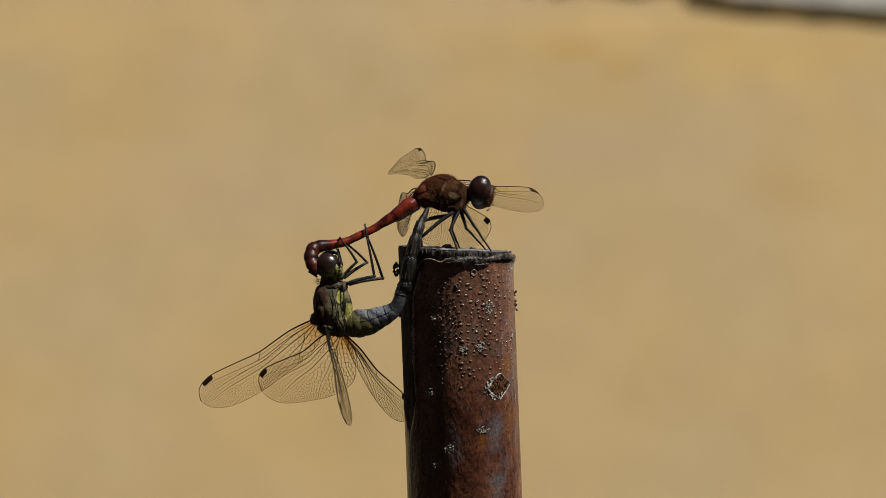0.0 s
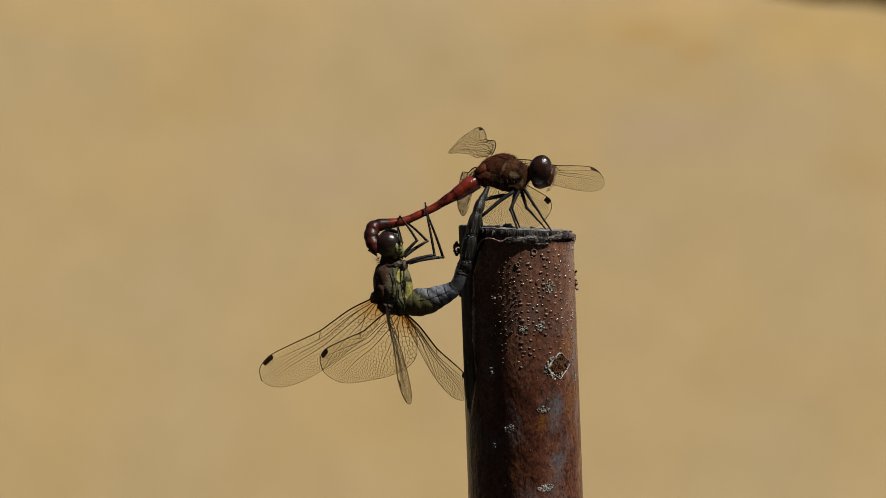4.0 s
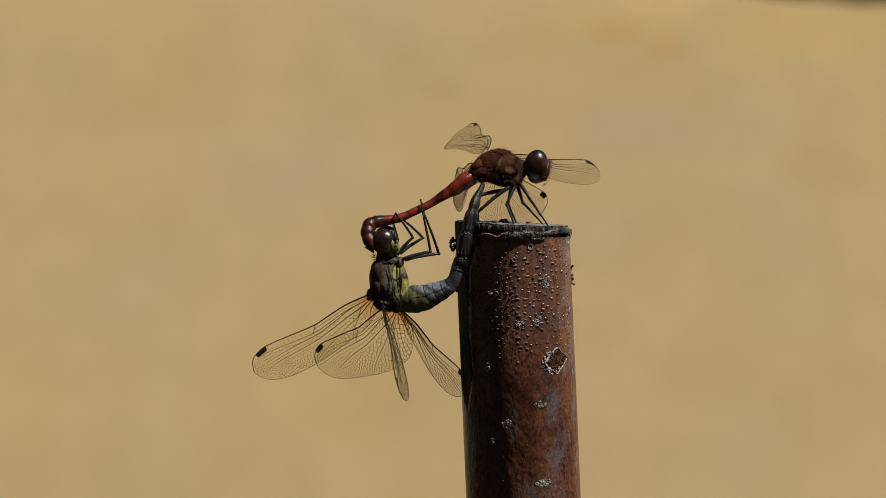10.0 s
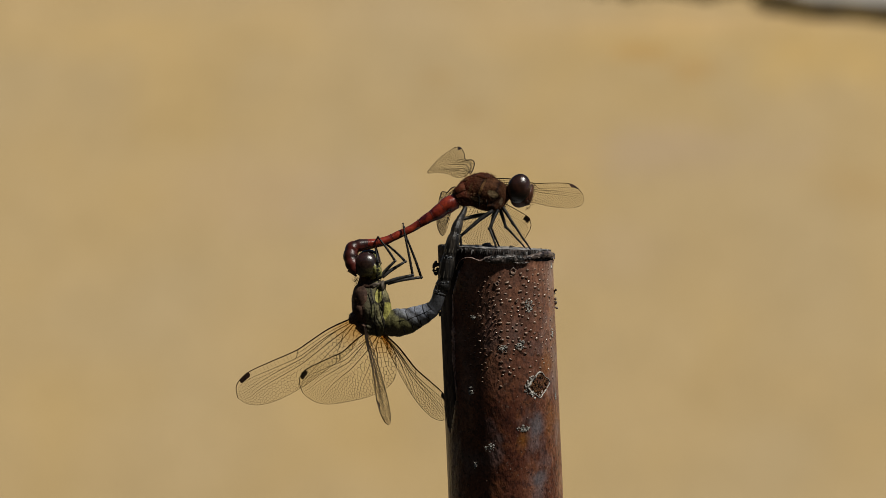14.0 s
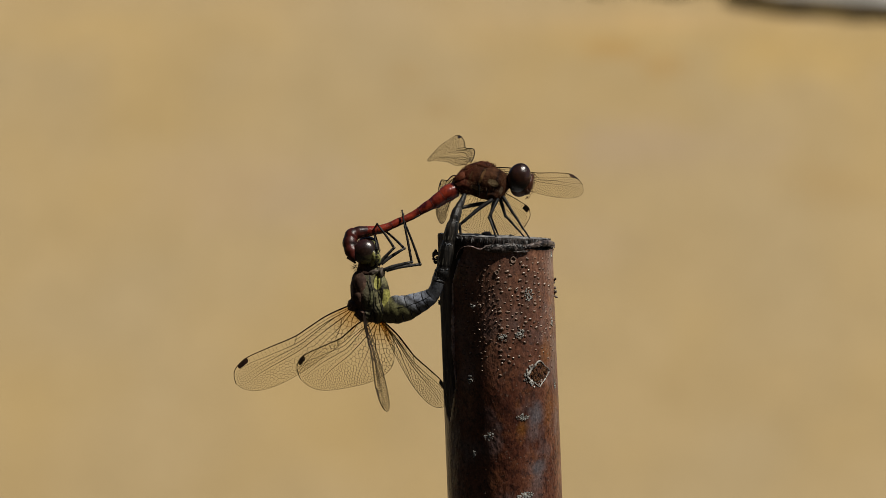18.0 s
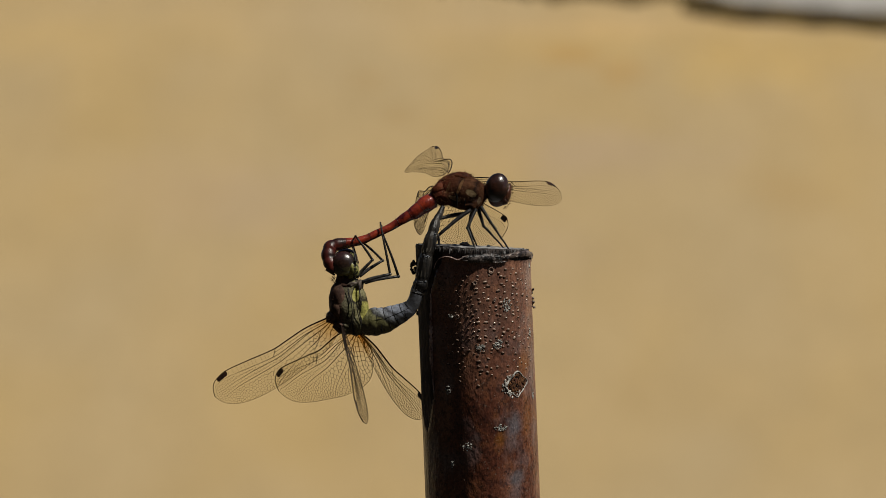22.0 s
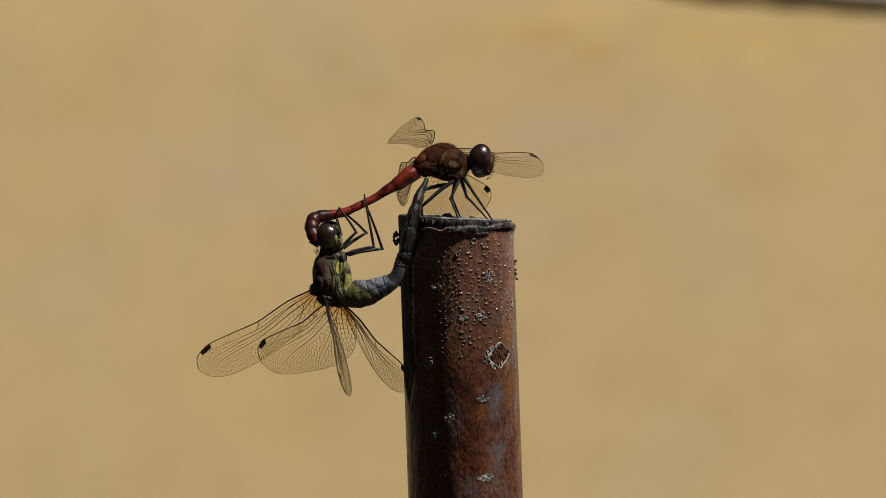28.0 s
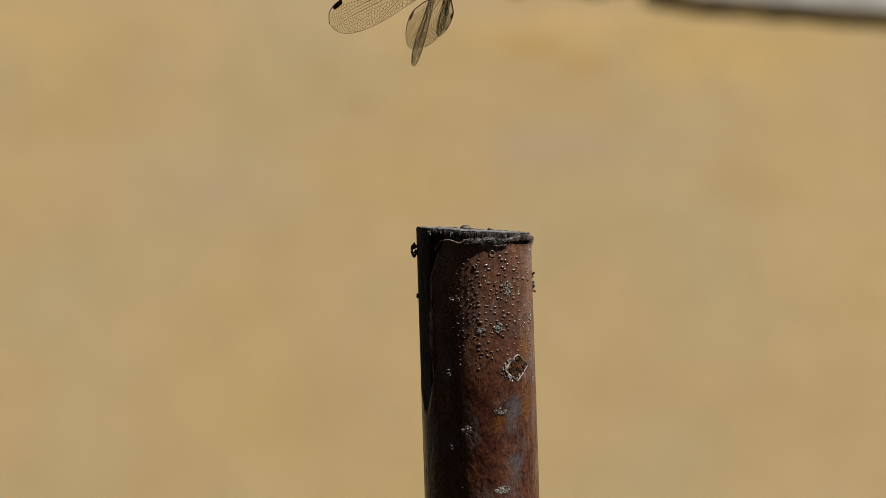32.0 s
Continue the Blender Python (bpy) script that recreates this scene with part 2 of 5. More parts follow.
def bark_material():
    m, tree, bsdf = material("red_brown_bark", 0.32, 0.5)
    bsdf.inputs["Diffuse Roughness"].default_value = 1.0
    v = coords(tree)
    tall = coords(tree, (1, 1, 0.45))
    tone = ramp(tree, noise_of(tree, tall, 150, 5, 0.6), [(0.3, (0.07, 0.023, 0.015)), (0.44, (0.14, 0.045, 0.025)), (0.56, (0.21, 0.078, 0.042)), (0.7, (0.36, 0.17, 0.095))])
    rust = ramp(tree, noise_of(tree, coords(tree, (1, 1, 0.6)), 480, 5, 0.65), [(0.52, (0, 0, 0)), (0.66, (0.6, 0.6, 0.6))])
    tone = mix(tree, rust, tone, (0.28, 0.105, 0.042))
    dark = ramp(tree, noise_of(tree, coords(tree, (1, 1, 0.8)), 800, 4, 0.65), [(0.36, (0.8, 0.8, 0.8)), (0.48, (0, 0, 0))])
    tone = mix(tree, dark, tone, (0.045, 0.016, 0.012))
    grey = ramp(tree, noise_of(tree, coords(tree, (1, 1, 0.7)), 120, 4), [(0.5, (0, 0, 0)), (0.68, (0.7, 0.7, 0.7))])
    tone = mix(tree, grey, tone, (0.24, 0.185, 0.18))
    for x, z, wide, high, colour in ((4.0, -35.6, 1.3, 1.9, (0.30, 0.115, 0.022)), (9.2, -21.5, 1.6, 4.0, (0.26, 0.095, 0.022)), (9.4, -33.5, 1.5, 5.0, (0.24, 0.085, 0.022)), (6.9, -33.0, 1.8, 3.2, (0.17, 0.16, 0.175)), (6.6, -44.0, 2.0, 2.2, (0.17, 0.155, 0.165))):
        spot = node(tree, "ShaderNodeMapping", Location=(x * 0.001, 0, z * 0.001), Scale=(wide * 0.001, 1000, high * 0.001))
        spot.vector_type = "TEXTURE"
        tree.links.new(v, spot.inputs["Vector"])
        far = tree.nodes.new("ShaderNodeVectorMath")
        far.operation = "LENGTH"
        tree.links.new(spot.outputs[0], far.inputs[0])
        ragged = tree.nodes.new("ShaderNodeMath")
        ragged.operation = "MULTIPLY_ADD"
        ragged.inputs[1].default_value = 1.4
        tree.links.new(noise_of(tree, v, 420, 4), ragged.inputs[0])
        tree.links.new(far.outputs["Value"], ragged.inputs[2])
        fade = tree.nodes.new("ShaderNodeMapRange")
        for key, value in (("From Min", 0.9), ("From Max", 1.7), ("To Min", 0.75), ("To Max", 0.0)):
            fade.inputs[key].default_value = value
        tree.links.new(ragged.outputs[0], fade.inputs["Value"])
        tone = mix(tree, fade.outputs["Result"], tone, colour)
    # the upper end is worn and greyer
    split_xyz = tree.nodes.new("ShaderNodeSeparateXYZ")
    tree.links.new(v, split_xyz.inputs[0])
    wavy = tree.nodes.new("ShaderNodeMath")
    wavy.operation = "MULTIPLY_ADD"
    wavy.inputs[1].default_value = 0.03
    tree.links.new(noise_of(tree, v, 140, 4), wavy.inputs[0])
    tree.links.new(split_xyz.outputs["Z"], wavy.inputs[2])
    worn = tree.nodes.new("ShaderNodeMapRange")
    for key, value in (("From Min", -0.016), ("From Max", 0.008), ("To Min", 0.0), ("To Max", 1.0)):
        worn.inputs[key].default_value = value
    tree.links.new(wavy.outputs[0], worn.inputs["Value"])
    tone = mix(tree, worn.outputs["Result"], tone, mix(tree, 1.0, tone, (0.12, 0.078, 0.056), "ADD"))
    fine = noise_of(tree, v, 1700, 5, 0.65)
    grain = ramp(tree, fine, [(0.3, (0.55, 0.53, 0.52)), (0.5, (1.0, 1.0, 1.0)), (0.7, (1.5, 1.5, 1.5))])
    tone = mix(tree, 1.0, tone, grain, "MULTIPLY")
    # pin-prick specks, dark and pale
    pits = ramp(tree, noise_of(tree, v, 1400, 2), [(0.3, (0.75, 0.75, 0.75)), (0.38, (0, 0, 0))])
    tone = mix(tree, pits, tone, (0.012, 0.006, 0.005))
    flecks = ramp(tree, noise_of(tree, coords(tree, (1, 1, 0.8)), 2100, 2), [(0.66, (0, 0, 0)), (0.73, (0.6, 0.6, 0.6))])
    tree.links.new(mix(tree, flecks, tone, (0.34, 0.24, 0.18)), bsdf.inputs["Base Color"])
    coarse = node(tree, "ShaderNodeBump", Strength=0.6, Distance=0.0007)
    tree.links.new(noise_of(tree, coords(tree, (1, 1, 0.45)), 330, 4, 0.6), coarse.inputs["Height"])
    close = node(tree, "ShaderNodeBump", Strength=0.7, Distance=0.00026)
    tree.links.new(noise_of(tree, coords(tree, (1, 1, 0.6)), 1300, 5), close.inputs["Height"])
    tree.links.new(coarse.outputs["Normal"], close.inputs["Normal"])
    tree.links.new(close.outputs["Normal"], bsdf.inputs["Normal"])
    return m


def fading(tree, value, reach):
    """1 where the value is 0, falling to 0 at its reach."""
    fall = tree.nodes.new("ShaderNodeMapRange")
    for key, number in (("From Max", reach), ("To Min", 1.0), ("To Max", 0.0)):
        fall.inputs[key].default_value = number
    tree.links.new(value, fall.inputs["Value"])
    return fall.outputs["Result"]


def membrane_material(name, tint, amber):
    """A clear wing skin: light passes through it, a little browned, amber near the foot; a thin gloss lies on it."""
    m, tree, bsdf = material(name, 0.25, 0.5)
    v = coords(tree)
    length = tree.nodes.new("ShaderNodeVectorMath")
    length.operation = "LENGTH"
    tree.links.new(v, length.inputs[0])
    near = fading(tree, length.outputs["Value"], amber)
    patchy = ramp(tree, noise_of(tree, v, 260, 3), [(0.3, (0.97, 0.96, 0.94)), (0.7, (1, 1, 1))])
    clear = mix(tree, 1.0, mix(tree, near, tint, (0.92, 0.55, 0.07)), patchy, "MULTIPLY")
    passing = tree.nodes.new("ShaderNodeBsdfTransparent")
    tree.links.new(clear, passing.inputs["Color"])
    tree.links.new(mix(tree, near, (0.25, 0.19, 0.11), (0.6, 0.3, 0.03)), bsdf.inputs["Base Color"])
    both = tree.nodes.new("ShaderNodeMixShader")
    share = node(tree, "ShaderNodeMath")
    share.operation = "MULTIPLY_ADD"
    share.inputs[1].default_value, share.inputs[2].default_value = 0.22, 0.03
    tree.links.new(near, share.inputs[0])
    tree.links.new(share.outputs[0], both.inputs["Fac"])
    tree.links.new(passing.outputs[0], both.inputs[1])
    tree.links.new(bsdf.outputs[0], both.inputs[2])
    tree.links.new(both.outputs[0], tree.nodes["Material Output"].inputs["Surface"])
    return m


def vein_material(name, colour, amber):
    m, tree, bsdf = material(name, 0.6, 0.12)
    v = coords(tree)
    length = tree.nodes.new("ShaderNodeVectorMath")
    length.operation = "LENGTH"
    tree.links.new(v, length.inputs[0])
    near = fading(tree, length.outputs["Value"], amber)
    along = ramp(tree, length.outputs["Value"], [(0.008, colour), (0.024, (0.09, 0.06, 0.026))])
    tree.links.new(mix(tree, near, along, (0.72, 0.32, 0.02)), bsdf.inputs["Base Color"])
    return m


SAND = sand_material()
BARK = bark_material()
WOOD = mottled("weathered_dark_wood", (0.014, 0.010, 0.009), (0.085, 0.066, 0.056), 600, 0.75, 0.3, 0.9, 5, (1, 1, 0.2))
CUT = mottled("sawn_grey_wood", (0.05, 0.045, 0.042), (0.42, 0.41, 0.4), 500, 0.7, 0.3, 0.6, 4)
LIP = mottled("curled_dark_bark", (0.006, 0.005, 0.004), (0.22, 0.18, 0.16), 750, 0.34, 0.6, 0.8, 4, (1, 1, 1), 0.42, 0.66)
ROLL = mottled("grey_brown_rolled_bark", (0.02, 0.014, 0.012), (0.2, 0.15, 0.125), 700, 0.3, 0.5, 0.6, 4, (1, 1, 1), 0.38, 0.62)
FIBRE = mottled("pale_wood_fibre", (0.012, 0.011, 0.010), (0.34, 0.33, 0.32), 1200, 0.6, 0.4, 0.3, 4, (1, 1, 0.4), 0.42, 0.62)
PALE = mottled("pale_torn_bark", (0.2, 0.12, 0.10), (0.8, 0.62, 0.54), 1100, 0.8, 0.2, 0.5, 4, (1, 1, 0.4))
LENTICEL = mottled("lenticel_cork", (0.12, 0.065, 0.045), (0.52, 0.38, 0.29), 1100, 0.22, 0.9)
LICHEN = mottled("grey_lichen", (0.12, 0.115, 0.10), (0.68, 0.68, 0.62), 1300, 0.9, 0.2, 0.8)
RIM = mottled("grey_scar_rim", (0.08, 0.07, 0.06), (0.7, 0.68, 0.62), 900, 0.8, 0.3, 0.8)
SCAR = mottled("orange_brown_scar", (0.012, 0.006, 0.004), (0.19, 0.085, 0.035), 1300, 0.8, 0.2, 0.8)
SOIL = mottled("dark_damp_soil", (0.03, 0.02, 0.007), (0.13, 0.086, 0.027), 50, 0.9, 0.2)
MOSS = mottled("dark_olive_moss", (0.025, 0.02, 0.006), (0.11, 0.08, 0.022), 200, 0.9, 0.2)
PAVING = mottled("pale_grey_concrete", (0.37, 0.35, 0.315), (0.46, 0.44, 0.40), 6, 0.9, 0.2)
BOARDS = mottled("dark_shade_wall_boards", (0.02, 0.017, 0.012), (0.05, 0.043, 0.03), 8, 0.85, 0.2, 0.4, 5, (1, 1, 0.1))
RED = mottled("red_abdomen", (0.06, 0.006, 0.004), (0.31, 0.04, 0.016), 480, 0.22, 0.85, 0.35)
TAIL = mottled("dark_red_tail", (0.012, 0.004, 0.003), (0.10, 0.016, 0.009), 500, 0.38, 0.45, 0.3)
REDDARK = mottled("dark_red_joint", (0.022, 0.004, 0.003), (0.06, 0.01, 0.007), 900, 0.5, 0.4)
RUST = mottled("rusty_back", (0.035, 0.01, 0.005), (0.15, 0.042, 0.018), 700, 0.75, 0.15, 0.5)
FUR = mottled("brown_hair", (0.05, 0.02, 0.008), (0.25, 0.12, 0.042), 500, 0.5, 0.3)
EYE = mottled("dark_red_brown_eye", (0.006, 0.003, 0.002), (0.045, 0.017, 0.009), 420, 0.26, 0.8, 0.3, 5, (1, 1, 0.8), 0.42, 0.66)
FACE = mottled("reddish_face", (0.03, 0.010, 0.006), (0.13, 0.045, 0.022), 800, 0.4, 0.4)
BLACK = mottled("black_leg", (0.003, 0.003, 0.003), (0.022, 0.020, 0.019), 900, 0.45, 0.22)
THIGH = mottled("grey_black_thigh", (0.006, 0.006, 0.006), (0.10, 0.095, 0.09), 800, 0.4, 0.4)
OLIVE = mottled("dark_brown_back", (0.045, 0.023, 0.015), (0.18, 0.105, 0.07), 520, 0.7, 0.15, 0.3)
DARK, OLIV, YELL = (0.10, 0.056, 0.038), (0.125, 0.112, 0.065), (0.18, 0.165, 0.08)
STRIPES = striped("striped_olive_thorax", 1.0, 0.14, -30.1, 7.8, [(0.0, DARK), (0.26, DARK), (0.33, OLIV), (0.49, OLIV), (0.52, (0.006, 0.005, 0.004)), (0.57, OLIV), (0.61, YELL),
                                                              (0.70, YELL), (0.74, (0.006, 0.005, 0.004)), (0.79, OLIV), (0.83, YELL), (0.94, YELL), (1.0, OLIV)], 0.6, 0.2, 0.5,
                  [(-23.4, -8.7, 0.8, 1.7, 4, (0.34, 0.32, 0.085)), (-21.5, -12.2, 1.05, 2.9, -4, (0.32, 0.30, 0.08)), (-24.5, -11.6, 0.6, 1.8, 12, (0.15, 0.145, 0.07))])
MALESTRIPES = striped("striped_brown_thorax", 0.95, -0.3, -9.0, 9.5, [(0.0, (0.085, 0.022, 0.011)), (0.16, (0.085, 0.03, 0.014)), (0.28, (0.018, 0.008, 0.005)), (0.36, (0.07, 0.028, 0.013)),
                                                                    (0.52, (0.085, 0.036, 0.016)), (0.6, (0.018, 0.008, 0.005)), (0.7, (0.06, 0.024, 0.011)), (0.9, (0.08, 0.032, 0.015)), (1.0, (0.05, 0.019, 0.009))], 0.75, 0.08, 0.6,
                      [(-0.4, 11.4, 1.35, 0.72, 28, (0.165, 0.115, 0.06)), (-3.5, 10.3, 1.5, 0.5, 22, (0.19, 0.13, 0.07)), (1.2, 9.9, 0.4, 0.9, 10, (0.15, 0.10, 0.06)), (-2.6, 12.6, 0.35, 2.2, 24, (0.12, 0.06, 0.025)), (-4.9, 12.4, 0.3, 1.6, 20, (0.11, 0.05, 0.022))], 0.35)
GREENFACE = mottled("green_yellow_face", (0.012, 0.011, 0.006), (0.33, 0.315, 0.10), 900, 0.35, 0.5, 0.3, 3, (1, 1, 1), 0.43, 0.54)
BUFF = mottled("grey_brown_collar", (0.04, 0.028, 0.018), (0.16, 0.13, 0.10), 700, 0.6, 0.3)
BROWNEYE = striped("brown_green_eye", -0.45, 0.9, 0.3, 5.0, [(0.0, (0.26, 0.25, 0.07)), (0.22, (0.2, 0.19, 0.055)), (0.36, (0.07, 0.06, 0.022)), (0.48, (0.028, 0.017, 0.011)), (0.7, (0.024, 0.011, 0.007)), (1.0, (0.032, 0.011, 0.008))], 0.27, 0.9, 0.12)
SLATE = mottled("blue_grey_patch", (0.05, 0.05, 0.045), (0.17, 0.18, 0.20), 700, 0.4, 0.4, 0.3, 6, (1, 1, 1), 0.42, 0.58)
BANDED = striped("olive_and_blue_grey_abdomen", 0.5, 0.8, -23.2, 8.5, [(0.0, (0.07, 0.06, 0.028)), (0.2, (0.13, 0.12, 0.048)), (0.36, (0.19, 0.18, 0.08)), (0.42, (0.03, 0.028, 0.024)), (0.47, (0.15, 0.155, 0.15)), (0.56, (0.3, 0.32, 0.36)), (0.64, (0.07, 0.07, 0.075)), (0.7, (0.27, 0.295, 0.35)), (0.84, (0.3, 0.325, 0.38)), (0.91, (0.16, 0.17, 0.195)), (1.0, (0.075, 0.078, 0.085))], 0.24, 0.9, 0.35, (), 0.8, 0.8)
SLATEDARK = mottled("dark_slate_abdomen", (0.007, 0.006, 0.005), (0.045, 0.037, 0.028), 800, 0.42, 0.4, 0.6, 4, (1, 1, 0.13), 0.45, 0.64)
PANEL = mottled("grey_olive_panel", (0.014, 0.012, 0.010), (0.10, 0.09, 0.07), 1200, 0.36, 0.5, 0.4, 4, (1, 1, 0.25), 0.4, 0.64)
STIGMA = mottled("dark_wing_mark", (0.008, 0.004, 0.002), (0.045, 0.018, 0.009), 900, 0.5, 0.3)
SKIN = membrane_material("clear_wing_skin", (0.985, 0.975, 0.935), 0.0002)
AMBERSKIN = membrane_material("clear_wing_skin_amber_base", (0.985, 0.975, 0.935), 0.0075)
VEIN = vein_material("dark_brown_vein", (0.014, 0.008, 0.005), 0.0002)
AMBERVEIN = vein_material("dark_vein_amber_base", (0.02, 0.011, 0.005), 0.007)

# ---- shared building blocks ----
MM = 0.001


def part(name, bm, material, parent, label="", kind="", origin=None, smooth=True):
    """One mesh object under a thing or a part. origin: where its pivot lies, in its parent's space."""
    me = bpy.data.meshes.new(name)
    if origin is not None:
        bmesh.ops.translate(bm, verts=bm.verts, vec=-Vector(origin))
    bmesh.ops.recalc_face_normals(bm, faces=bm.faces)
    bm.to_mesh(me)
    bm.free()
    if smooth:
        me.shade_smooth()
    for m in material if isinstance(material, (list, tuple)) else [material]:
        me.materials.append(m)
    ob = new(name, me)
    ob.parent = parent
    if origin is not None:
        ob.location = origin
    if label or kind:
        tagged(ob, label, kind=kind)
    return ob


def thing(name, m, label, category, group="", kind=""):
    ob = new(name)
    ob.empty_display_size = 0.01
    ob.matrix_basis = m
    return tagged(ob, label, category, group, kind)


def spline(points, steps):
    """A Catmull-Rom curve through rows of numbers."""
    p = [np.array(q, float) for q in points]
    p = [2 * p[0] - p[1]] + p + [2 * p[-1] - p[-2]]
    out = []
    for a, b, c, d in zip(p, p[1:], p[2:], p[3:]):
        for i in range(steps):
            t = i / steps
            out.append(0.5 * (2 * b + (c - a) * t + (2 * a - 5 * b + 4 * c - d) * t * t + (3 * b - a - 3 * c + d) * t ** 3))
    out.append(p[-2])
    return out


def tube(bm, rows, steps=4, sides=12, flat=1.0, wobble=0.0):
    """A rounded tube through rows of x, y, z, radius in millimetres. flat: depth over height."""
    rows = spline(rows, steps)
    rings, side = [], Vector((0, 1, 0))
    for i, r in enumerate(rows):
        a, b = rows[max(i - 1, 0)], rows[min(i + 1, len(rows) - 1)]
        way = Vector(b[:3] - a[:3]).normalized()
        side = (side - way * side.dot(way)).normalized()
        high = way.cross(side)
        ring = []
        for k in range(sides):
            ang = 2 * math.pi * k / sides
            rad = max(r[3], 0.01) * (1 + wobble * (random.random() - 0.5))
            ring.append(bm.verts.new((Vector(r[:3]) + side * math.cos(ang) * rad * flat + high * math.sin(ang) * rad) * MM))
        rings.append(ring)
    for a, b in zip(rings, rings[1:]):
        for k in range(sides):
            bm.faces.new((a[k], a[(k + 1) % sides], b[(k + 1) % sides], b[k]))
    bm.faces.new(rings[0][::-1])
    bm.faces.new(rings[-1])
    return bm


def segmented(rows, steps, joints, dip):
    """Rows of a body, pinched at its joints; joints are places along the rows."""
    out = []
    for k, r in enumerate(spline(rows, steps)):
        near = max(math.exp(-((k / steps - j) / 0.16) ** 2) for j in joints)
        swell = max(math.exp(-((k / steps - j + 0.35) / 0.3) ** 2) for j in joints)
        out.append((*r[:3], r[3] * (1 - dip * near + dip * 0.5 * swell)))
    return out


def hoop(bm, a, b, share, radius, thick, flat=0.95):
    """A thin ring round a body that runs from a to b."""
    a, b = Vector(a[:3]), Vector(b[:3])
    way = (b - a).normalized()
    side = (Vector((0, 1, 0)) - way * way.y).normalized()
    high = way.cross(side)
    c = a.lerp(b, share)
    tube(bm, [(*(c + side * math.cos(t) * radius * flat + high * math.sin(t) * radius + way * 0.12 * noise.noise((t * 2, c.x, c.z))), thick) for t in np.linspace(0, 2 * math.pi, 21)], 2, 6)


def blob(bm, centre, radii, turn=(0, 0, 0), rough=0.0, segments=24, rings=16):
    """A rounded lump, in millimetres; rough: how uneven it is."""
    m = pose(*[c * MM for c in centre], *turn) @ Matrix.Diagonal((radii[0] * MM, radii[1] * MM, radii[2] * MM, 1))
    def place(x, y, z):
        v = Vector((x, y, z))
        if rough:
            v *= 1 + rough * noise.noise(v * 2.3 + Vector(centre))
        return bm.verts.new(m @ v)

    cap, foot = place(0, 0, 1), place(0, 0, -1)
    last = None
    for i in range(1, rings):
        lat = math.pi * i / rings
        ring = [place(math.sin(lat) * math.cos(2 * math.pi * k / segments), math.sin(lat) * math.sin(2 * math.pi * k / segments), math.cos(lat)) for k in range(segments)]
        for k in range(segments):
            j = (k + 1) % segments
            bm.faces.new((cap, ring[k], ring[j]) if last is None else (last[k], ring[k], ring[j], last[j]))
        last = ring
    for k in range(segments):
        bm.faces.new((last[k], foot, last[(k + 1) % segments]))
    return bm


def spike(bm, foot, tip, width):
    """A thin three-sided hair or spine, in millimetres."""
    a, b = Vector(foot), Vector(tip)
    way = (b - a).normalized()
    side = way.orthogonal().normalized()
    other = way.cross(side)
    base = [bm.verts.new((a + (side * math.cos(t) + other * math.sin(t)) * width) * MM) for t in (0, 2.1, 4.2)]
    top = bm.verts.new(b * MM)
    for i in range(3):
        bm.faces.new((base[i], base[(i + 1) % 3], top))


def furred(parent, centre, radii, turn, count, length, seed, where=lambda n: True):
    """Short hairs standing on a rounded lump."""
    rnd = random.Random(seed)
    bm = bmesh.new()
    m = pose(*centre, *turn)
    while count:
        n = Vector((rnd.gauss(0, 1), rnd.gauss(0, 1), rnd.gauss(0, 1))).normalized()
        if not where(n):
            continue
        foot = m @ Vector((n.x * radii[0], n.y * radii[1], n.z * radii[2])) * 1.0
        out = (m.to_3x3() @ Vector((n.x / radii[0], n.y / radii[1], n.z / radii[2]))).normalized()
        lean = Vector((rnd.gauss(0, 0.35), rnd.gauss(0, 0.35), rnd.gauss(0, 0.35)))
        spike(bm, foot - out * 0.1, foot + (out * 0.7 + lean) * length * rnd.uniform(0.6, 1.3), 0.03)
        count -= 1
    return part("hair", bm, FUR, parent, "fine brown hair", "stuff", smooth=False)


def fused(ob, size, soft=4):
    """Grows the lumps of a body together into one skin; size in millimetres."""
    m = ob.modifiers.new("fuse", "REMESH")
    m.mode, m.voxel_size, m.use_smooth_shade = "VOXEL", size * MM, True
    s = ob.modifiers.new("soften", "SMOOTH")
    s.factor, s.iterations = 0.5, soft
    return ob


# ---- wings ----
from mathutils import geometry

FORE = {"lead": [(0, 0), (0.1, -0.3), (0.25, -0.4), (0.4, 0.05), (0.5, 0.35), (0.7, 0.1), (0.86, 0.0), (0.93, 0.45), (0.97, 1.05), (0.99, 1.9), (1.0, 3.0)],
        "trail": [(0, 0.9), (0.06, 2.6), (0.18, 4.4), (0.4, 5.5), (0.6, 6.2), (0.78, 6.2), (0.9, 5.5), (0.97, 4.3), (1.0, 3.0)]}
HIND = {"lead": [(0, 0), (0.1, -0.2), (0.25, -0.1), (0.38, 0.3), (0.46, 0.5), (0.65, 0.2), (0.86, 0.0), (0.93, 0.4), (0.97, 1.0), (0.99, 1.8), (1.0, 2.9)],
        "trail": [(0, 1.6), (0.04, 5.0), (0.12, 7.6), (0.26, 8.6), (0.45, 8.4), (0.62, 7.6), (0.78, 6.7), (0.9, 5.6), (0.97, 4.2), (1.0, 2.9)]}
# a forewing that is twisted, narrow at its foot
TWIST = {"lead": FORE["lead"], "trail": [(0, 0.7), (0.06, 1.1), (0.18, 2.3), (0.4, 4.4), (0.6, 5.8), (0.78, 6.2), (0.9, 5.5), (0.97, 4.3), (1.0, 3.0)]}
# a forewing with a blunt tip
BLUNT = {"lead": FORE["lead"][:7] + [(0.94, 0.25), (0.975, 0.85), (0.992, 1.6), (1.0, 2.8)], "trail": FORE["trail"][:-1] + [(1.0, 2.8)]}
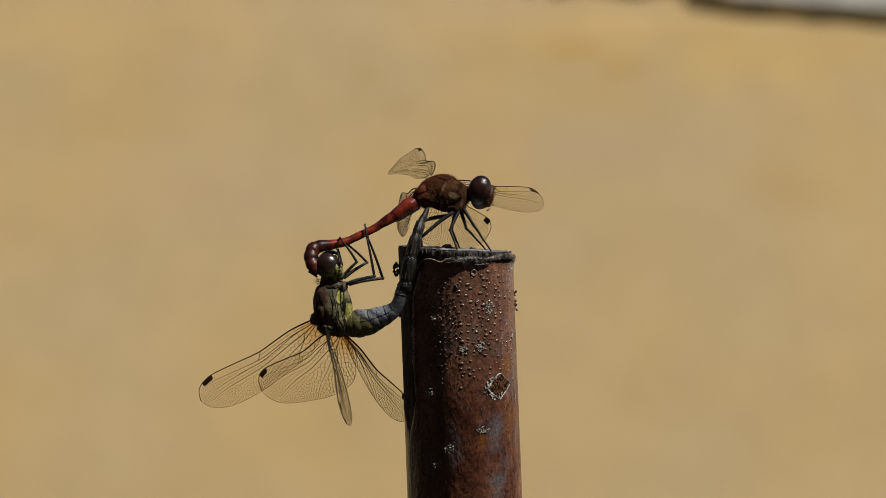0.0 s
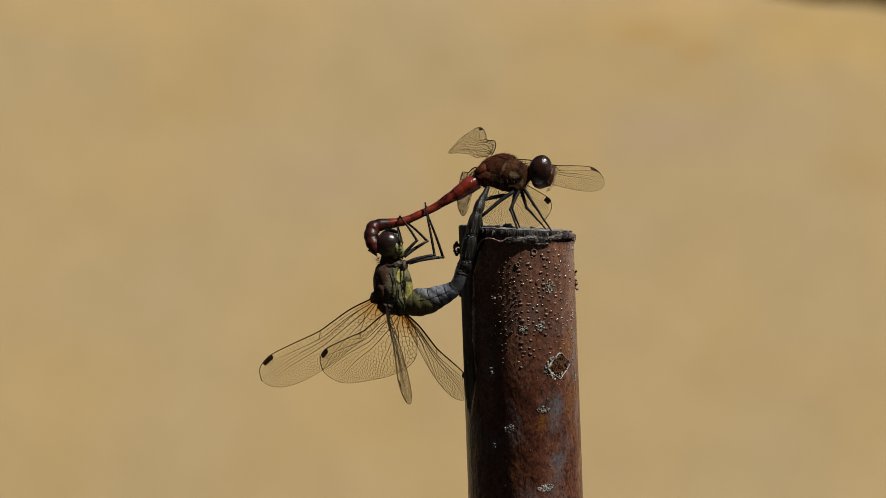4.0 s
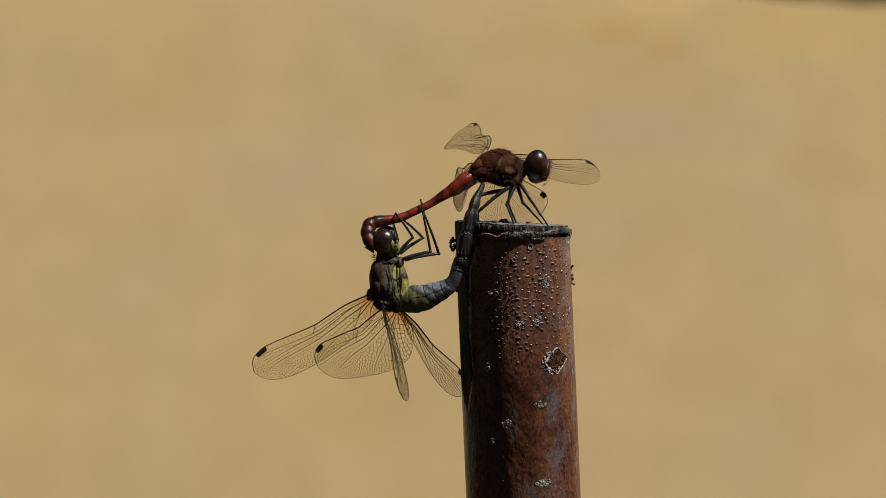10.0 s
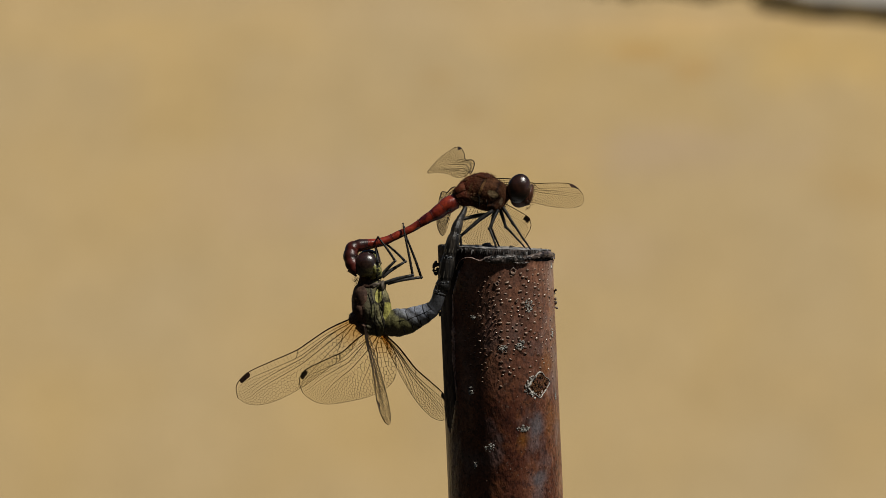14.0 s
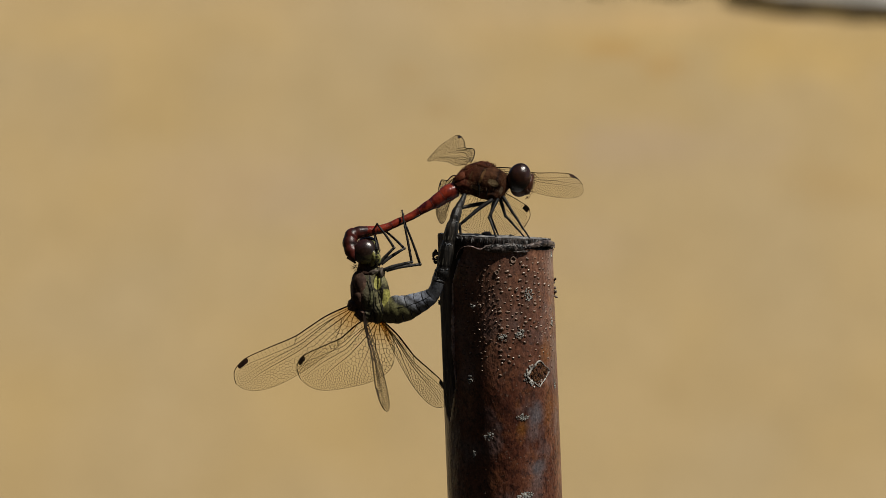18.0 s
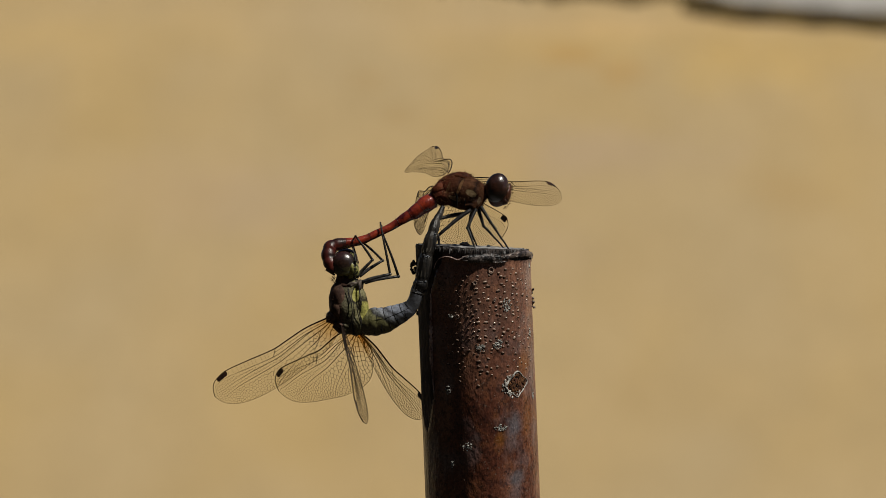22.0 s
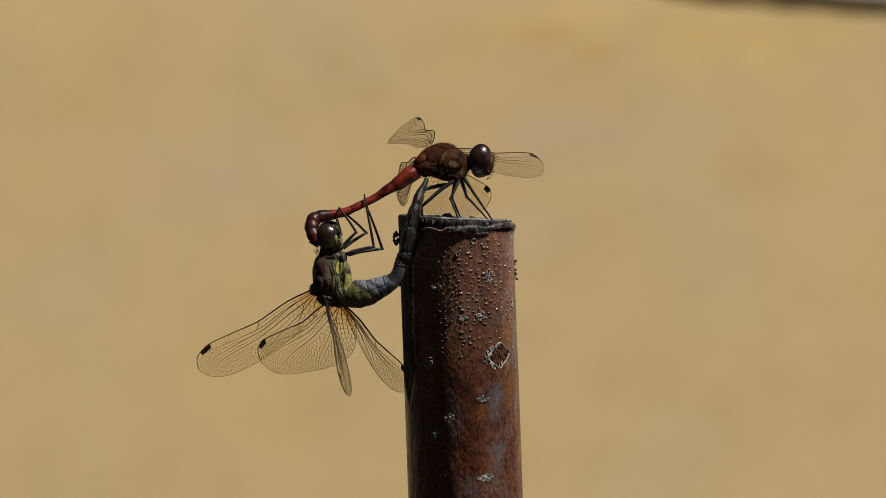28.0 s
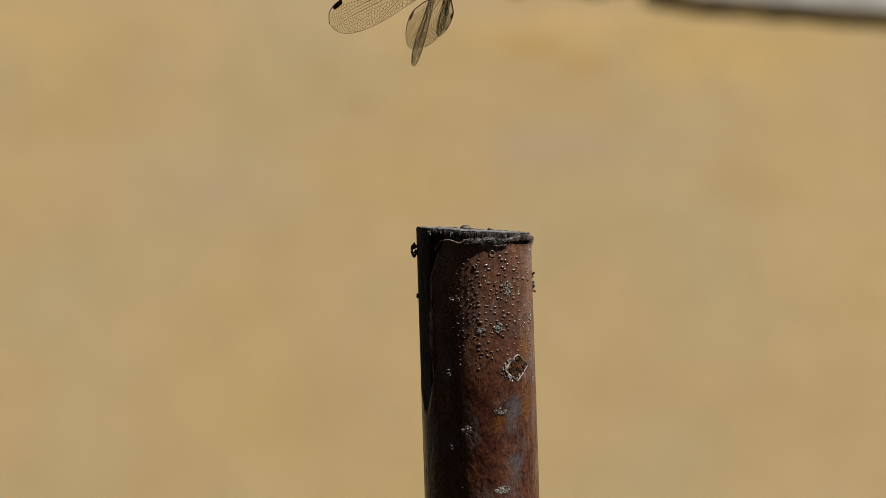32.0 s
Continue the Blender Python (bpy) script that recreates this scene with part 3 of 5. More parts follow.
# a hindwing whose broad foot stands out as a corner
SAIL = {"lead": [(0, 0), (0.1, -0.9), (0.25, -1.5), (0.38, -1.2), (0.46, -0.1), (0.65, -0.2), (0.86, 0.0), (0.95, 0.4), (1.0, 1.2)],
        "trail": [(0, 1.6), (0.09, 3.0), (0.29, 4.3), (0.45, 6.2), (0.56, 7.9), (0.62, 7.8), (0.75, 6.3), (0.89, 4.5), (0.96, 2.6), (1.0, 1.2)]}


def edge(rows, s):
    """The height of a wing's edge at s, smoothly from row to row."""
    i = max(k for k, r in enumerate(rows) if r[0] <= s or k == 0)
    if i >= len(rows) - 1:
        return rows[-1][1]
    (x0, y0), (x1, y1) = rows[i], rows[i + 1]

    def slope(k):
        if k == 0 or k == len(rows) - 1:
            a, c = (rows[0], rows[1]) if k == 0 else (rows[-2], rows[-1])
        else:
            a, c = rows[k - 1], rows[k + 1]
        return (c[1] - a[1]) / (c[0] - a[0])

    h = x1 - x0
    t = (s - x0) / h
    return (2 * t ** 3 - 3 * t * t + 1) * y0 + (t ** 3 - 2 * t * t + t) * h * slope(i) + (3 * t * t - 2 * t ** 3) * y1 + (t ** 3 - t * t) * h * slope(i + 1)


def ribbon(bm, points, width, thin=None):
    """A fine three-sided vein along points, in millimetres, that tapers to a thin end."""
    rings, first = [], width
    for i, p in enumerate(points):
        way = (points[min(i + 1, len(points) - 1)] - points[max(i - 1, 0)])
        if way.length < 1e-6:
            continue
        way.normalize()
        side = way.orthogonal().normalized()
        other = way.cross(side)
        if thin is not None:
            width = first + (thin - first) * i / (len(points) - 1)
        rings.append([bm.verts.new((p + (side * math.cos(t) + other * math.sin(t)) * width) * MM) for t in (0, 2.094, 4.189)])
    for a, b in zip(rings, rings[1:]):
        for k in range(3):
            bm.faces.new((a[k], a[(k + 1) % 3], b[(k + 1) % 3], b[k]))


def net(length, spacing, inside, guides, rnd):
    """The walls of the cells of a wing: a Voronoi net whose cells are as wide as spacing(u, c) says, with cells lined up along the guides.
    All in the wing's own plane, in millimetres."""
    seeds, pts = [], np.zeros((0, 2))
    for line in guides:
        gone = 0.0
        for a, b in zip(line, line[1:]):
            a, b = np.array(a), np.array(b)
            step = b - a
            far = np.hypot(*step)
            gone += far
            d = spacing(*b)
            if far > 1e-6 and gone > d:
                gone = 0.0
                out = np.array((-step[1], step[0])) / far * d * 0.46
                for p in (b + out, b - out):
                    if inside(*p) and all(np.hypot(*(p - q)) > d * 0.55 for q in seeds):
                        seeds.append(p)
    pts = np.array(seeds) if seeds else pts
    for i in range(7000):
        p = np.array((rnd.uniform(-0.5, length + 0.5), rnd.uniform(-2.5, 12.5)))
        if not inside(p[0], p[1], 0.6):
            continue
        if len(pts) == 0 or np.min(np.hypot(pts[:, 0] - p[0], pts[:, 1] - p[1])) > spacing(*p) * 0.86:
            pts = np.vstack((pts, p))
    verts, edges, faces, *_ = geometry.delaunay_2d_cdt([Vector(p) for p in pts], [], [], 0, 1e-4)
    centres, beside = [], {}
    for k, f in enumerate(faces):
        (ax, ay), (bx, by), (cx, cy) = [verts[i] for i in f]
        d = 2 * (ax * (by - cy) + bx * (cy - ay) + cx * (ay - by))
        if abs(d) < 1e-9:
            centres.append(None)
            continue
        ux = ((ax * ax + ay * ay) * (by - cy) + (bx * bx + by * by) * (cy - ay) + (cx * cx + cy * cy) * (ay - by)) / d
        uy = ((ax * ax + ay * ay) * (cx - bx) + (bx * bx + by * by) * (ax - cx) + (cx * cx + cy * cy) * (bx - ax)) / d
        centres.append((ux, uy))
        for i in range(3):
            beside.setdefault(tuple(sorted((f[i], f[(i + 1) % 3]))), []).append(k)
    walls = []
    for pair in beside.values():
        if len(pair) == 2 and centres[pair[0]] and centres[pair[1]]:
            walls.append((centres[pair[0]], centres[pair[1]]))
    return walls


# the long veins: s along the wing and q across it
FORE_VEINS = [[(0.02, 0.17), (0.3, 0.17), (0.52, 0.2), (0.95, 0.17)], [(0.02, 0.2), (0.2, 0.33), (0.5, 0.42), (0.8, 0.52), (0.95, 0.74)],
              [(0.2, 0.172), (0.3, 0.22), (0.45, 0.27), (0.75, 0.34), (0.98, 0.52)], [(0.02, 0.24), (0.18, 0.5), (0.32, 0.62), (0.5, 0.8), (0.6, 1.0)],
              [(0.16, 0.3), (0.2, 0.55), (0.26, 0.75), (0.3, 1.0)], [(0.02, 0.3), (0.1, 0.62), (0.16, 1.0)]]
HIND_VEINS = [[(0.02, 0.12), (0.3, 0.13), (0.5, 0.16), (0.95, 0.17)], [(0.02, 0.15), (0.2, 0.26), (0.45, 0.36), (0.7, 0.55), (0.86, 0.8)],
              [(0.17, 0.128), (0.28, 0.17), (0.45, 0.23), (0.75, 0.34), (0.98, 0.55)], [(0.02, 0.18), (0.15, 0.32), (0.3, 0.5), (0.45, 0.72), (0.55, 1.0)],
              [(0.14, 0.3), (0.2, 0.5), (0.3, 0.72), (0.36, 1.0)], [(0.02, 0.2), (0.1, 0.4), (0.15, 0.65), (0.16, 1.0)], [(0.02, 0.24), (0.05, 0.5), (0.07, 1.0)]]


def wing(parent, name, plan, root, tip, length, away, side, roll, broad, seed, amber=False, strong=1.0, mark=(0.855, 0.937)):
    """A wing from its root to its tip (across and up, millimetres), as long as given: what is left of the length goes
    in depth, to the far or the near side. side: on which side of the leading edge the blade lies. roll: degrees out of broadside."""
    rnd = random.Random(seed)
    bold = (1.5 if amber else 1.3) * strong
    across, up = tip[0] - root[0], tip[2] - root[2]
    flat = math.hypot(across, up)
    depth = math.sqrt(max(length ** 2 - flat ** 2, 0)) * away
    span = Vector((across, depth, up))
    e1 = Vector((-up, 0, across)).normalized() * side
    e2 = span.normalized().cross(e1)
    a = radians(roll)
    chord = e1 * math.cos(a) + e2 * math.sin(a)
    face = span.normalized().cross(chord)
    origin = Vector(root)

    def at(s, q):
        """A place on the wing: s along it, q across it from the leading edge (0) to the trailing one (1)."""
        lo, hi = edge(plan["lead"], s), edge(plan["trail"], s)
        c = (lo + (hi - lo) * q) * broad
        sag = 0.25 * math.sin(q * 9) * (1 - s) - 0.9 * s * s * 0.8
        return span * s + chord * c + face * sag

    def laid(s, q):
        """The same place in the wing's own plane."""
        lo, hi = edge(plan["lead"], s), edge(plan["trail"], s)
        return s * length, (lo + (hi - lo) * q) * broad

    def back_from(u, c):
        s = min(max(u / length, 0), 1)
        lo, hi = edge(plan["lead"], s), edge(plan["trail"], s)
        return s, (c / broad - lo) / max(hi - lo, 0.05)

    cols, rows_ = 28, 8
    bm = bmesh.new()
    grid = [[bm.verts.new(at(1 - (1 - i / cols) ** 1.5, j / rows_) * MM) for j in range(rows_ + 1)] for i in range(cols + 1)]
    for i in range(cols):
        for j in range(rows_):
            bm.faces.new((grid[i][j], grid[i + 1][j], grid[i + 1][j + 1], grid[i][j + 1]))
    blade = part(name, bm, AMBERSKIN if amber else SKIN, parent, "clear veined wing with a dark tip mark")
    blade.location = origin * MM
    # the strong dark front edge with the bridge at its notch
    bm = bmesh.new()
    steps = [i / 60 for i in range(54)] + [0.9, 0.92, 0.94, 0.955, 0.97, 0.98, 0.988, 0.995, 1.0]
    ribbon(bm, [at(s, 0) for s in steps], 0.11 * bold, 0.055 * bold)
    ribbon(bm, [at(0.485, -0.02), at(0.5, 0.06), at(0.515, 0.14), at(0.535, 0.22)], 0.07)
    part("leading_edge", bm, VEIN, blade, "dark front edge of the wing", smooth=False)
    # veins: a ladder behind the front edge, long veins that bow to the rear edge, and a net of cells that grow finer outwards
    bm = bmesh.new()
    ribbon(bm, [at(s, 0.09) for s in steps if s < 0.52], 0.045, 0.035)
    ribbon(bm, [at(s, 1) for s in steps], 0.024 * bold)
    s = 0.05
    while s < 0.93:
        ribbon(bm, [at(s, 0), at(s + rnd.uniform(-0.006, 0.006), 0.16)], 0.036 - 0.016 * s)
        s += rnd.uniform(0.8, 1.25) * (0.052 if s < 0.5 else 0.03)
    guides = []
    for k, rows in enumerate(FORE_VEINS if plan in (FORE, TWIST, BLUNT) else HIND_VEINS):
        line = [(min(max(p[0], 0.001), 0.999), p[1]) for p in spline(rows, 9)]
        ribbon(bm, [at(*p) for p in line], (0.062 if k < 2 else 0.05) * bold, 0.018 * bold)
        guides.append([laid(*p) for p in spline(rows, 40)])

    def spacing(u, c):
        s, q = back_from(u, c)
        return max(1.28 - 0.7 * min(s, 1) - 0.42 * min(max(q, 0), 1), 0.42) * (1.0 if s < 0.5 or q > 0.3 else 0.85)

    def inside(u, c, grow=0.0):
        if not -grow < u < length + grow:
            return False
        s, q = back_from(u, c)
        lo, hi = edge(plan["lead"], s) * broad, edge(plan["trail"], s) * broad
        return lo - grow < c < hi + grow

    def kept(p):
        return 0 < p[0] < length * 0.999 and 0.165 < back_from(*p)[1] < 1.0

    for p, q in net(length, spacing, inside, guides, rnd):
        if not (kept(p) or kept(q)):
            continue
        if not (kept(p) and kept(q)):
            a_, b_ = (p, q) if kept(p) else (q, p)
            lo_, hi_ = 0.0, 1.0
            for _ in range(7):
                m_ = (lo_ + hi_) / 2
                x = (a_[0] + (b_[0] - a_[0]) * m_, a_[1] + (b_[1] - a_[1]) * m_)
                lo_, hi_ = (m_, hi_) if kept(x) else (lo_, m_)
            p, q = a_, (a_[0] + (b_[0] - a_[0]) * lo_, a_[1] + (b_[1] - a_[1]) * lo_)
        ribbon(bm, [at(*back_from(*p)), at(*back_from(*q))], (0.029 - 0.017 * min(p[0] / length, 1)) * bold)
    part("venation", bm, AMBERVEIN if amber else VEIN, blade, "net of fine dark veins", smooth=False)
    # the dark mark near the tip
    bm = bmesh.new()
    lo, hi = [], []
    for i in range(9):
        s = mark[0] + (mark[1] - mark[0]) * i / 8
        chord_here = (edge(plan["trail"], s) - edge(plan["lead"], s)) * broad
        q0, q1 = -0.012, min(0.15, 0.95 / chord_here) * (1 if 0 < i < 8 else 0.7)
        lo.append((at(s, q0), at(s, q1)))
    for shift in (0.05, -0.05):
        hi.append([[bm.verts.new((p + face * shift) * MM) for p in pair] for pair in lo])
    for a_, b_ in zip(hi[0], hi[0][1:]):
        bm.faces.new((a_[0], b_[0], b_[1], a_[1]))
    for a_, b_ in zip(hi[1], hi[1][1:]):
        bm.faces.new((a_[1], b_[1], b_[0], a_[0]))
    for k in (0, 1):
        for i in range(8):
            bm.faces.new((hi[0][i][k], hi[0][i + 1][k], hi[1][i + 1][k], hi[1][i][k]))
    part("wing_mark", bm, STIGMA, blade, "dark brown wing mark", smooth=False)
    return blade


def leg(parent, rows, thick, spines=0, seed=0, material=None):
    """A jointed leg through its joints: thigh, shin with fine spines, and foot."""
    rnd = random.Random(seed)
    holder = parent
    for i, (a, b) in enumerate(zip(rows, rows[1:])):
        bm = bmesh.new()
        w = thick * (1.0, 0.68, 0.5, 0.42)[min(i, 3)]
        a_, b_ = Vector(a), Vector(b)
        mid = a_.lerp(b_, 0.4) + Vector((0, 0, 0.03 * (b_ - a_).length))
        tube(bm, [(*a_, w * 1.05), (*mid, w), (*b_, w * 0.72)], 4, 8)
        blob(bm, b, (w * 0.95, w * 0.95, w * 0.95), segments=8, rings=6)
        if i and spines:
            for k in range(spines):
                for way in (-1, 1):
                    p = a_.lerp(b_, (k + 0.5) / spines)
                    out = (b_ - a_).normalized().cross(Vector((0, 1, 0))) * rnd.uniform(0.45, 0.7) * way
                    spike(bm, p, p + out * (1 if way > 0 else 0.6) + (b_ - a_).normalized() * 0.35, 0.03)
        made = part(("leg", "shin", "foot", "claw")[i], bm, material if material and i == 0 else BLACK, holder)
        holder = made if i == 0 else holder
    return holder


# ---- ground ----
def ground():
    bm = bmesh.new()
    xs = np.unique(np.concatenate([np.linspace(-1500, 1500, 25), np.linspace(-30, 30, 25), np.linspace(-1.5, 1.5, 61)]))
    ys = np.unique(np.concatenate([np.linspace(-1500, 1500, 25), np.linspace(-30, 40, 29), np.linspace(2, 7, 81)]))
    grid = []
    for y in ys:
        row = []
        for x in xs:
            near = math.exp(-(x / 3) ** 2 - ((y - 4.3) / 2.2) ** 2)
            h = 0.006 * near * (noise.noise((x * 2.2, y * 0.8, 0)) + 0.4 * noise.noise((x * 9, y * 3, 4)))
            row.append(bm.verts.new((x, y, h if y < EDGE(x) - 0.15 else 0)))
        grid.append(row)
    for a, b in zip(grid, grid[1:]):
        for i in range(len(xs) - 1):
            bm.faces.new((a[i], a[i + 1], b[i + 1], b[i]))
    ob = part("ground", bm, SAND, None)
    tagged(ob, "pale tan dry sand with ochre patches, unseen dark ground added by post", "sand", kind="structure")


EDGE_Y, EDGE_SLOPE = 4.8743, -0.3817
GAP = 0.1361, 0.1585


def EDGE(x):
    """The far rim of the sand."""
    return EDGE_Y + EDGE_SLOPE * x


def bay(u):
    """How far the verge steps back on one side of its gap."""
    s = min(max((GAP[1] + 0.03 - u) / 0.035, 0), 1)
    return 0.019 * s * s * (3 - 2 * s)


def verge():
    """The dark soil strip with moss cushions and the pale path behind it."""
    way = Vector((1, EDGE_SLOPE, 0)).normalized()
    out = Vector((-way.y, way.x, 0))
    start = Vector((0, EDGE_Y, 0))
    bm = bmesh.new()
    cut = []
    for i in range(-400, 401):
        u = i * 0.006
        wide = 0.046 + 0.02 * noise.noise((u * 14, 0, 1)) + 0.012 * noise.noise((u * 40, 3, 1))
        if u * way.x < GAP[1]:
            wide *= 0.35 if u * way.x > GAP[0] else 0.7
        row = []
        for k, (d, z) in enumerate(((-0.004, -0.002), (-0.001, 0.0015), (wide * 0.5, 0.004), (wide * 0.9, 0.003), (wide, -0.002))):
            p = start + way * u + out * (0.042 - wide + d + bay(u * way.x))
            row.append(bm.verts.new((p.x, p.y, z + 0.0015 * noise.noise((u * 40, k, 7)))))
        cut.append(row)
    for a, b in zip(cut, cut[1:]):
        for k in range(4):
            bm.faces.new((a[k], b[k], b[k + 1], a[k + 1]))
    tagged(part("soil_strip", bm, SOIL, None), "dark damp soil strip along the sand", "soil", kind="structure")
    rnd = random.Random(5)
    bm = bmesh.new()
    for i in range(900):
        u = rnd.uniform(-2.2, 2.2)
        if GAP[0] < u * way.x < GAP[1] and rnd.random() < 0.85:
            continue
        p = start + way * u + out * (rnd.uniform(-0.004, 0.032) + bay(u * way.x))
        s = rnd.uniform(1.5, 4.0)
        blob(bm, (p.x * 1000, p.y * 1000, s * 0.45), (s * rnd.uniform(0.8, 1.5), s, s * rnd.uniform(0.5, 0.9)), (0, 0, rnd.uniform(0, 180)), 0.5, 8, 6)
    tagged(part("moss_cushions", bm, MOSS, None), "dark olive moss cushions along the sand's far rim", "moss", kind="stuff")
    bm = bmesh.new()
    slab = []
    for u in [-30 + i * 1.5 for i in range(20)] + [-1 + i * 0.01 for i in range(200)] + [1.5 + i * 1.5 for i in range(20)]:
        row = []
        for d, z in ((0.043, -0.01), (0.043, 0.002), (0.046, 0.003), (2.4, 0.003), (2.41, -0.01)):
            p = start + way * u + out * (d + bay(u * way.x))
            row.append(bm.verts.new((p.x, p.y, z)))
        slab.append(row)
    for a, b in zip(slab, slab[1:]):
        for k in range(4):
            bm.faces.new((a[k], b[k], b[k + 1], a[k + 1]))
    bm.faces.new(slab[0])
    bm.faces.new(slab[-1][::-1])
    tagged(part("path", bm, PAVING, None, smooth=False), "pale grey concrete path behind the sand", "path", kind="structure")


def walls():
    """Plain dark boarded walls behind the camera and to the west, unseen, added to block sky light from the post."""
    for name, (x0, y0), (x1, y1) in (("shade_wall_south", (-6.0, -4.6), (7.0, -4.6)), ("shade_wall_west", (-5.0, -4.4), (-5.0, 2.6))):
        way = Vector((x1 - x0, y1 - y0, 0))
        out = Vector((-way.y, way.x, 0)).normalized()
        bm = bmesh.new()
        count = int(way.length / 0.15)
        for i in range(count):
            a, b = Vector((x0, y0, 0)) + way * (i / count), Vector((x0, y0, 0)) + way * ((i + 0.96) / count)
            low = [a, b, b + out * 0.03, a + out * 0.03]
            foot = [bm.verts.new(p) for p in low]
            top = [bm.verts.new(p + Vector((0, 0, 5.5))) for p in low]
            bm.faces.new(foot[::-1])
            bm.faces.new(top)
            for k in range(4):
                bm.faces.new((foot[k], foot[(k + 1) % 4], top[(k + 1) % 4], top[k]))
        tagged(part(name, bm, BOARDS, None, smooth=False), "plain dark board wall, unseen, added to block sky light", "wall", kind="structure")


# ---- the post ----
POST_HIGH = 0.88
LEAN = -2.52
R = 11.3


def cut_height(x, y):
    """The sawn top, tilted back and a little to one side, in millimetres."""
    return 0.9 - 0.185 * y - 0.092 * x


def round_post(phi, z, r=R):
    """A place round the post; the bark has a blunt ridge down its front."""
    a = radians(phi)
    if r > 11:
        off = phi - 5 + 16 * math.exp(min(z, 0) / 14) + 1.5 * math.sin(z * 0.15)
        r += 1.15 * (0.12 + 0.26 * min(1, -min(z, 0) / 30)) * math.exp(-(math.sqrt(off * off + 25) - 5) / 26)
    return Vector((r * math.sin(a), -r * math.cos(a), z))


def post():
    t = thing("wooden_post", pose(0, 0, POST_HIGH, 0, LEAN, 0), "sawn wooden post with glossy red-brown bark and grey lichen spots", "post")
    # core
    bm = bmesh.new()
    sides, rings = 120, []
    levels = [None, -0.35, -1.2, -3, -8, -14, -20, -27, -35, -60, -878]
    for k, z in enumerate(levels):
        ring = []
        for i in range(sides):
            phi = 360 * i / sides
            r = 10.85 + 0.12 * noise.noise((phi * 0.35, 0, (z or 0) * 0.02)) + 0.07 * noise.noise((phi * 1.4, 5, 0))
            if 225 < phi < 312:
                r += 0.38
            if k == 0:
                r -= 0.2
            p = round_post(phi, 0, r)
            top = cut_height(p.x, p.y) + 0.25 * noise.noise((p.x * 0.7, p.y * 0.7, 9))
            p.z = top if k == 0 else (top + z if k < 3 else z)
            ring.append(bm.verts.new(p * MM))
        rings.append(ring)
    for a, b in zip(rings, rings[1:]):
        for i in range(sides):
            bm.faces.new((a[i], a[(i + 1) % sides], b[(i + 1) % sides], b[i]))
    part("wood_core", bm, WOOD, t, "dark weathered wood under the bark")
    # sawn end
    bm = bmesh.new()
    disc = [bm.verts.new(Vector((0, 0, cut_height(0, 0))) * MM)]
    last = None
    for k in range(1, 13):
        ring = []
        for i in range(72):
            p = round_post(360 * i / 72, 0, 10.72 * k / 12)
            p.z = cut_height(p.x, p.y) + 0.02 + 0.16 * noise.noise((p.x * 1.1, p.y * 1.1, 2)) + 0.12 * noise.noise((p.x * 3, p.y * 0.4, 6))
            ring.append(bm.verts.new(p * MM))
        for i in range(72):
            j = (i + 1) % 72
            if last is None:
                bm.faces.new((disc[0], ring[i], ring[j]))
            else:
                bm.faces.new((last[i], ring[i], ring[j], last[j]))
        last = ring
    part("sawn_end", bm, CUT, t, "rough grey sawn end")
    # bark, missing along the split
    bm = bmesh.new()
    sides = 180
    levels = [0.0, 0.15, 0.5, 1.0, 1.6, 2.4] + [3.4 + i * 0.9 for i in range(66)] + [70, 90, 130, 200, 400, 700, 878.5]
    grid = []
    for k, d in enumerate(levels):
        ring = []
        for i in range(sides):
            phi = 360 * i / sides - 180
            p = round_post(phi, 0)
            top = cut_height(p.x, p.y) - 2.0 + 0.35 * noise.noise((phi * 0.03, 3, 0)) + 0.2 * noise.noise((phi * 0.12, 8, 0))
            z = top - d if d < 60 else -d
            r = R + 0.10 * noise.noise((phi * 0.06, z * 0.03, 0)) + 0.05 * noise.noise((phi * 0.2, z * 0.2, 5))
            # outward curl of the upper rim
            r += 0.28 * math.exp(-d / 0.6)
            rim = split(z)
            bare = -118 - 12 * noise.noise((z * 0.2, 6, 0)) + max(0, -z - 20) * 3.5
            if bare < phi < rim and z > -38:
                r = 10.3
            elif 0 <= phi - rim < 6 and z > -30:
                r += 0.25 * (1 - (phi - rim) / 6)
            ring.append(bm.verts.new(round_post(phi, z, r) * MM))
        grid.append(ring)
    for a, b in zip(grid, grid[1:]):
        for i in range(sides):
            bm.faces.new((a[i], a[(i + 1) % sides], b[(i + 1) % sides], b[i]))
    part("bark", bm, BARK, t, "glossy red-brown bark")
    # rolled rim of the bark, in two pieces
    rnd = random.Random(23)
    for rows, m, label in (([(-11.1, 1.1, 0.3), (-5.4, 0.91, 0.75), (1.3, 0.81, 0.92), (9.3, 0.78, 0.95), (17.4, 0.7, 0.95), (24, 0.49, 0.88), (28.4, 0.06, 0.55), (30.2, -0.32, 0.15)], LIP, "dark rolled rim of the bark"), ([(27.8, 0.53, 0.2), (32.4, 0.43, 0.45), (39.4, 0.49, 0.55), (49, 0.44, 0.62), (60.8, 0.15, 0.7), (74, -0.48, 0.75), (84.3, -1.13, 0.7)], ROLL, "grey-brown glossy rim of the bark")):
        bm = bmesh.new()
        line = spline([(phi, z, r) for phi, z, r in rows], 4)
        tube(bm, [(*round_post(phi, z + 0.12 * noise.noise((phi * 0.2, 1, 0)), R - 0.05), r * (1 + 0.25 * noise.noise((phi * 0.25, 7, 0)))) for phi, z, r in line], 2, 12, 0.8, 0.1)
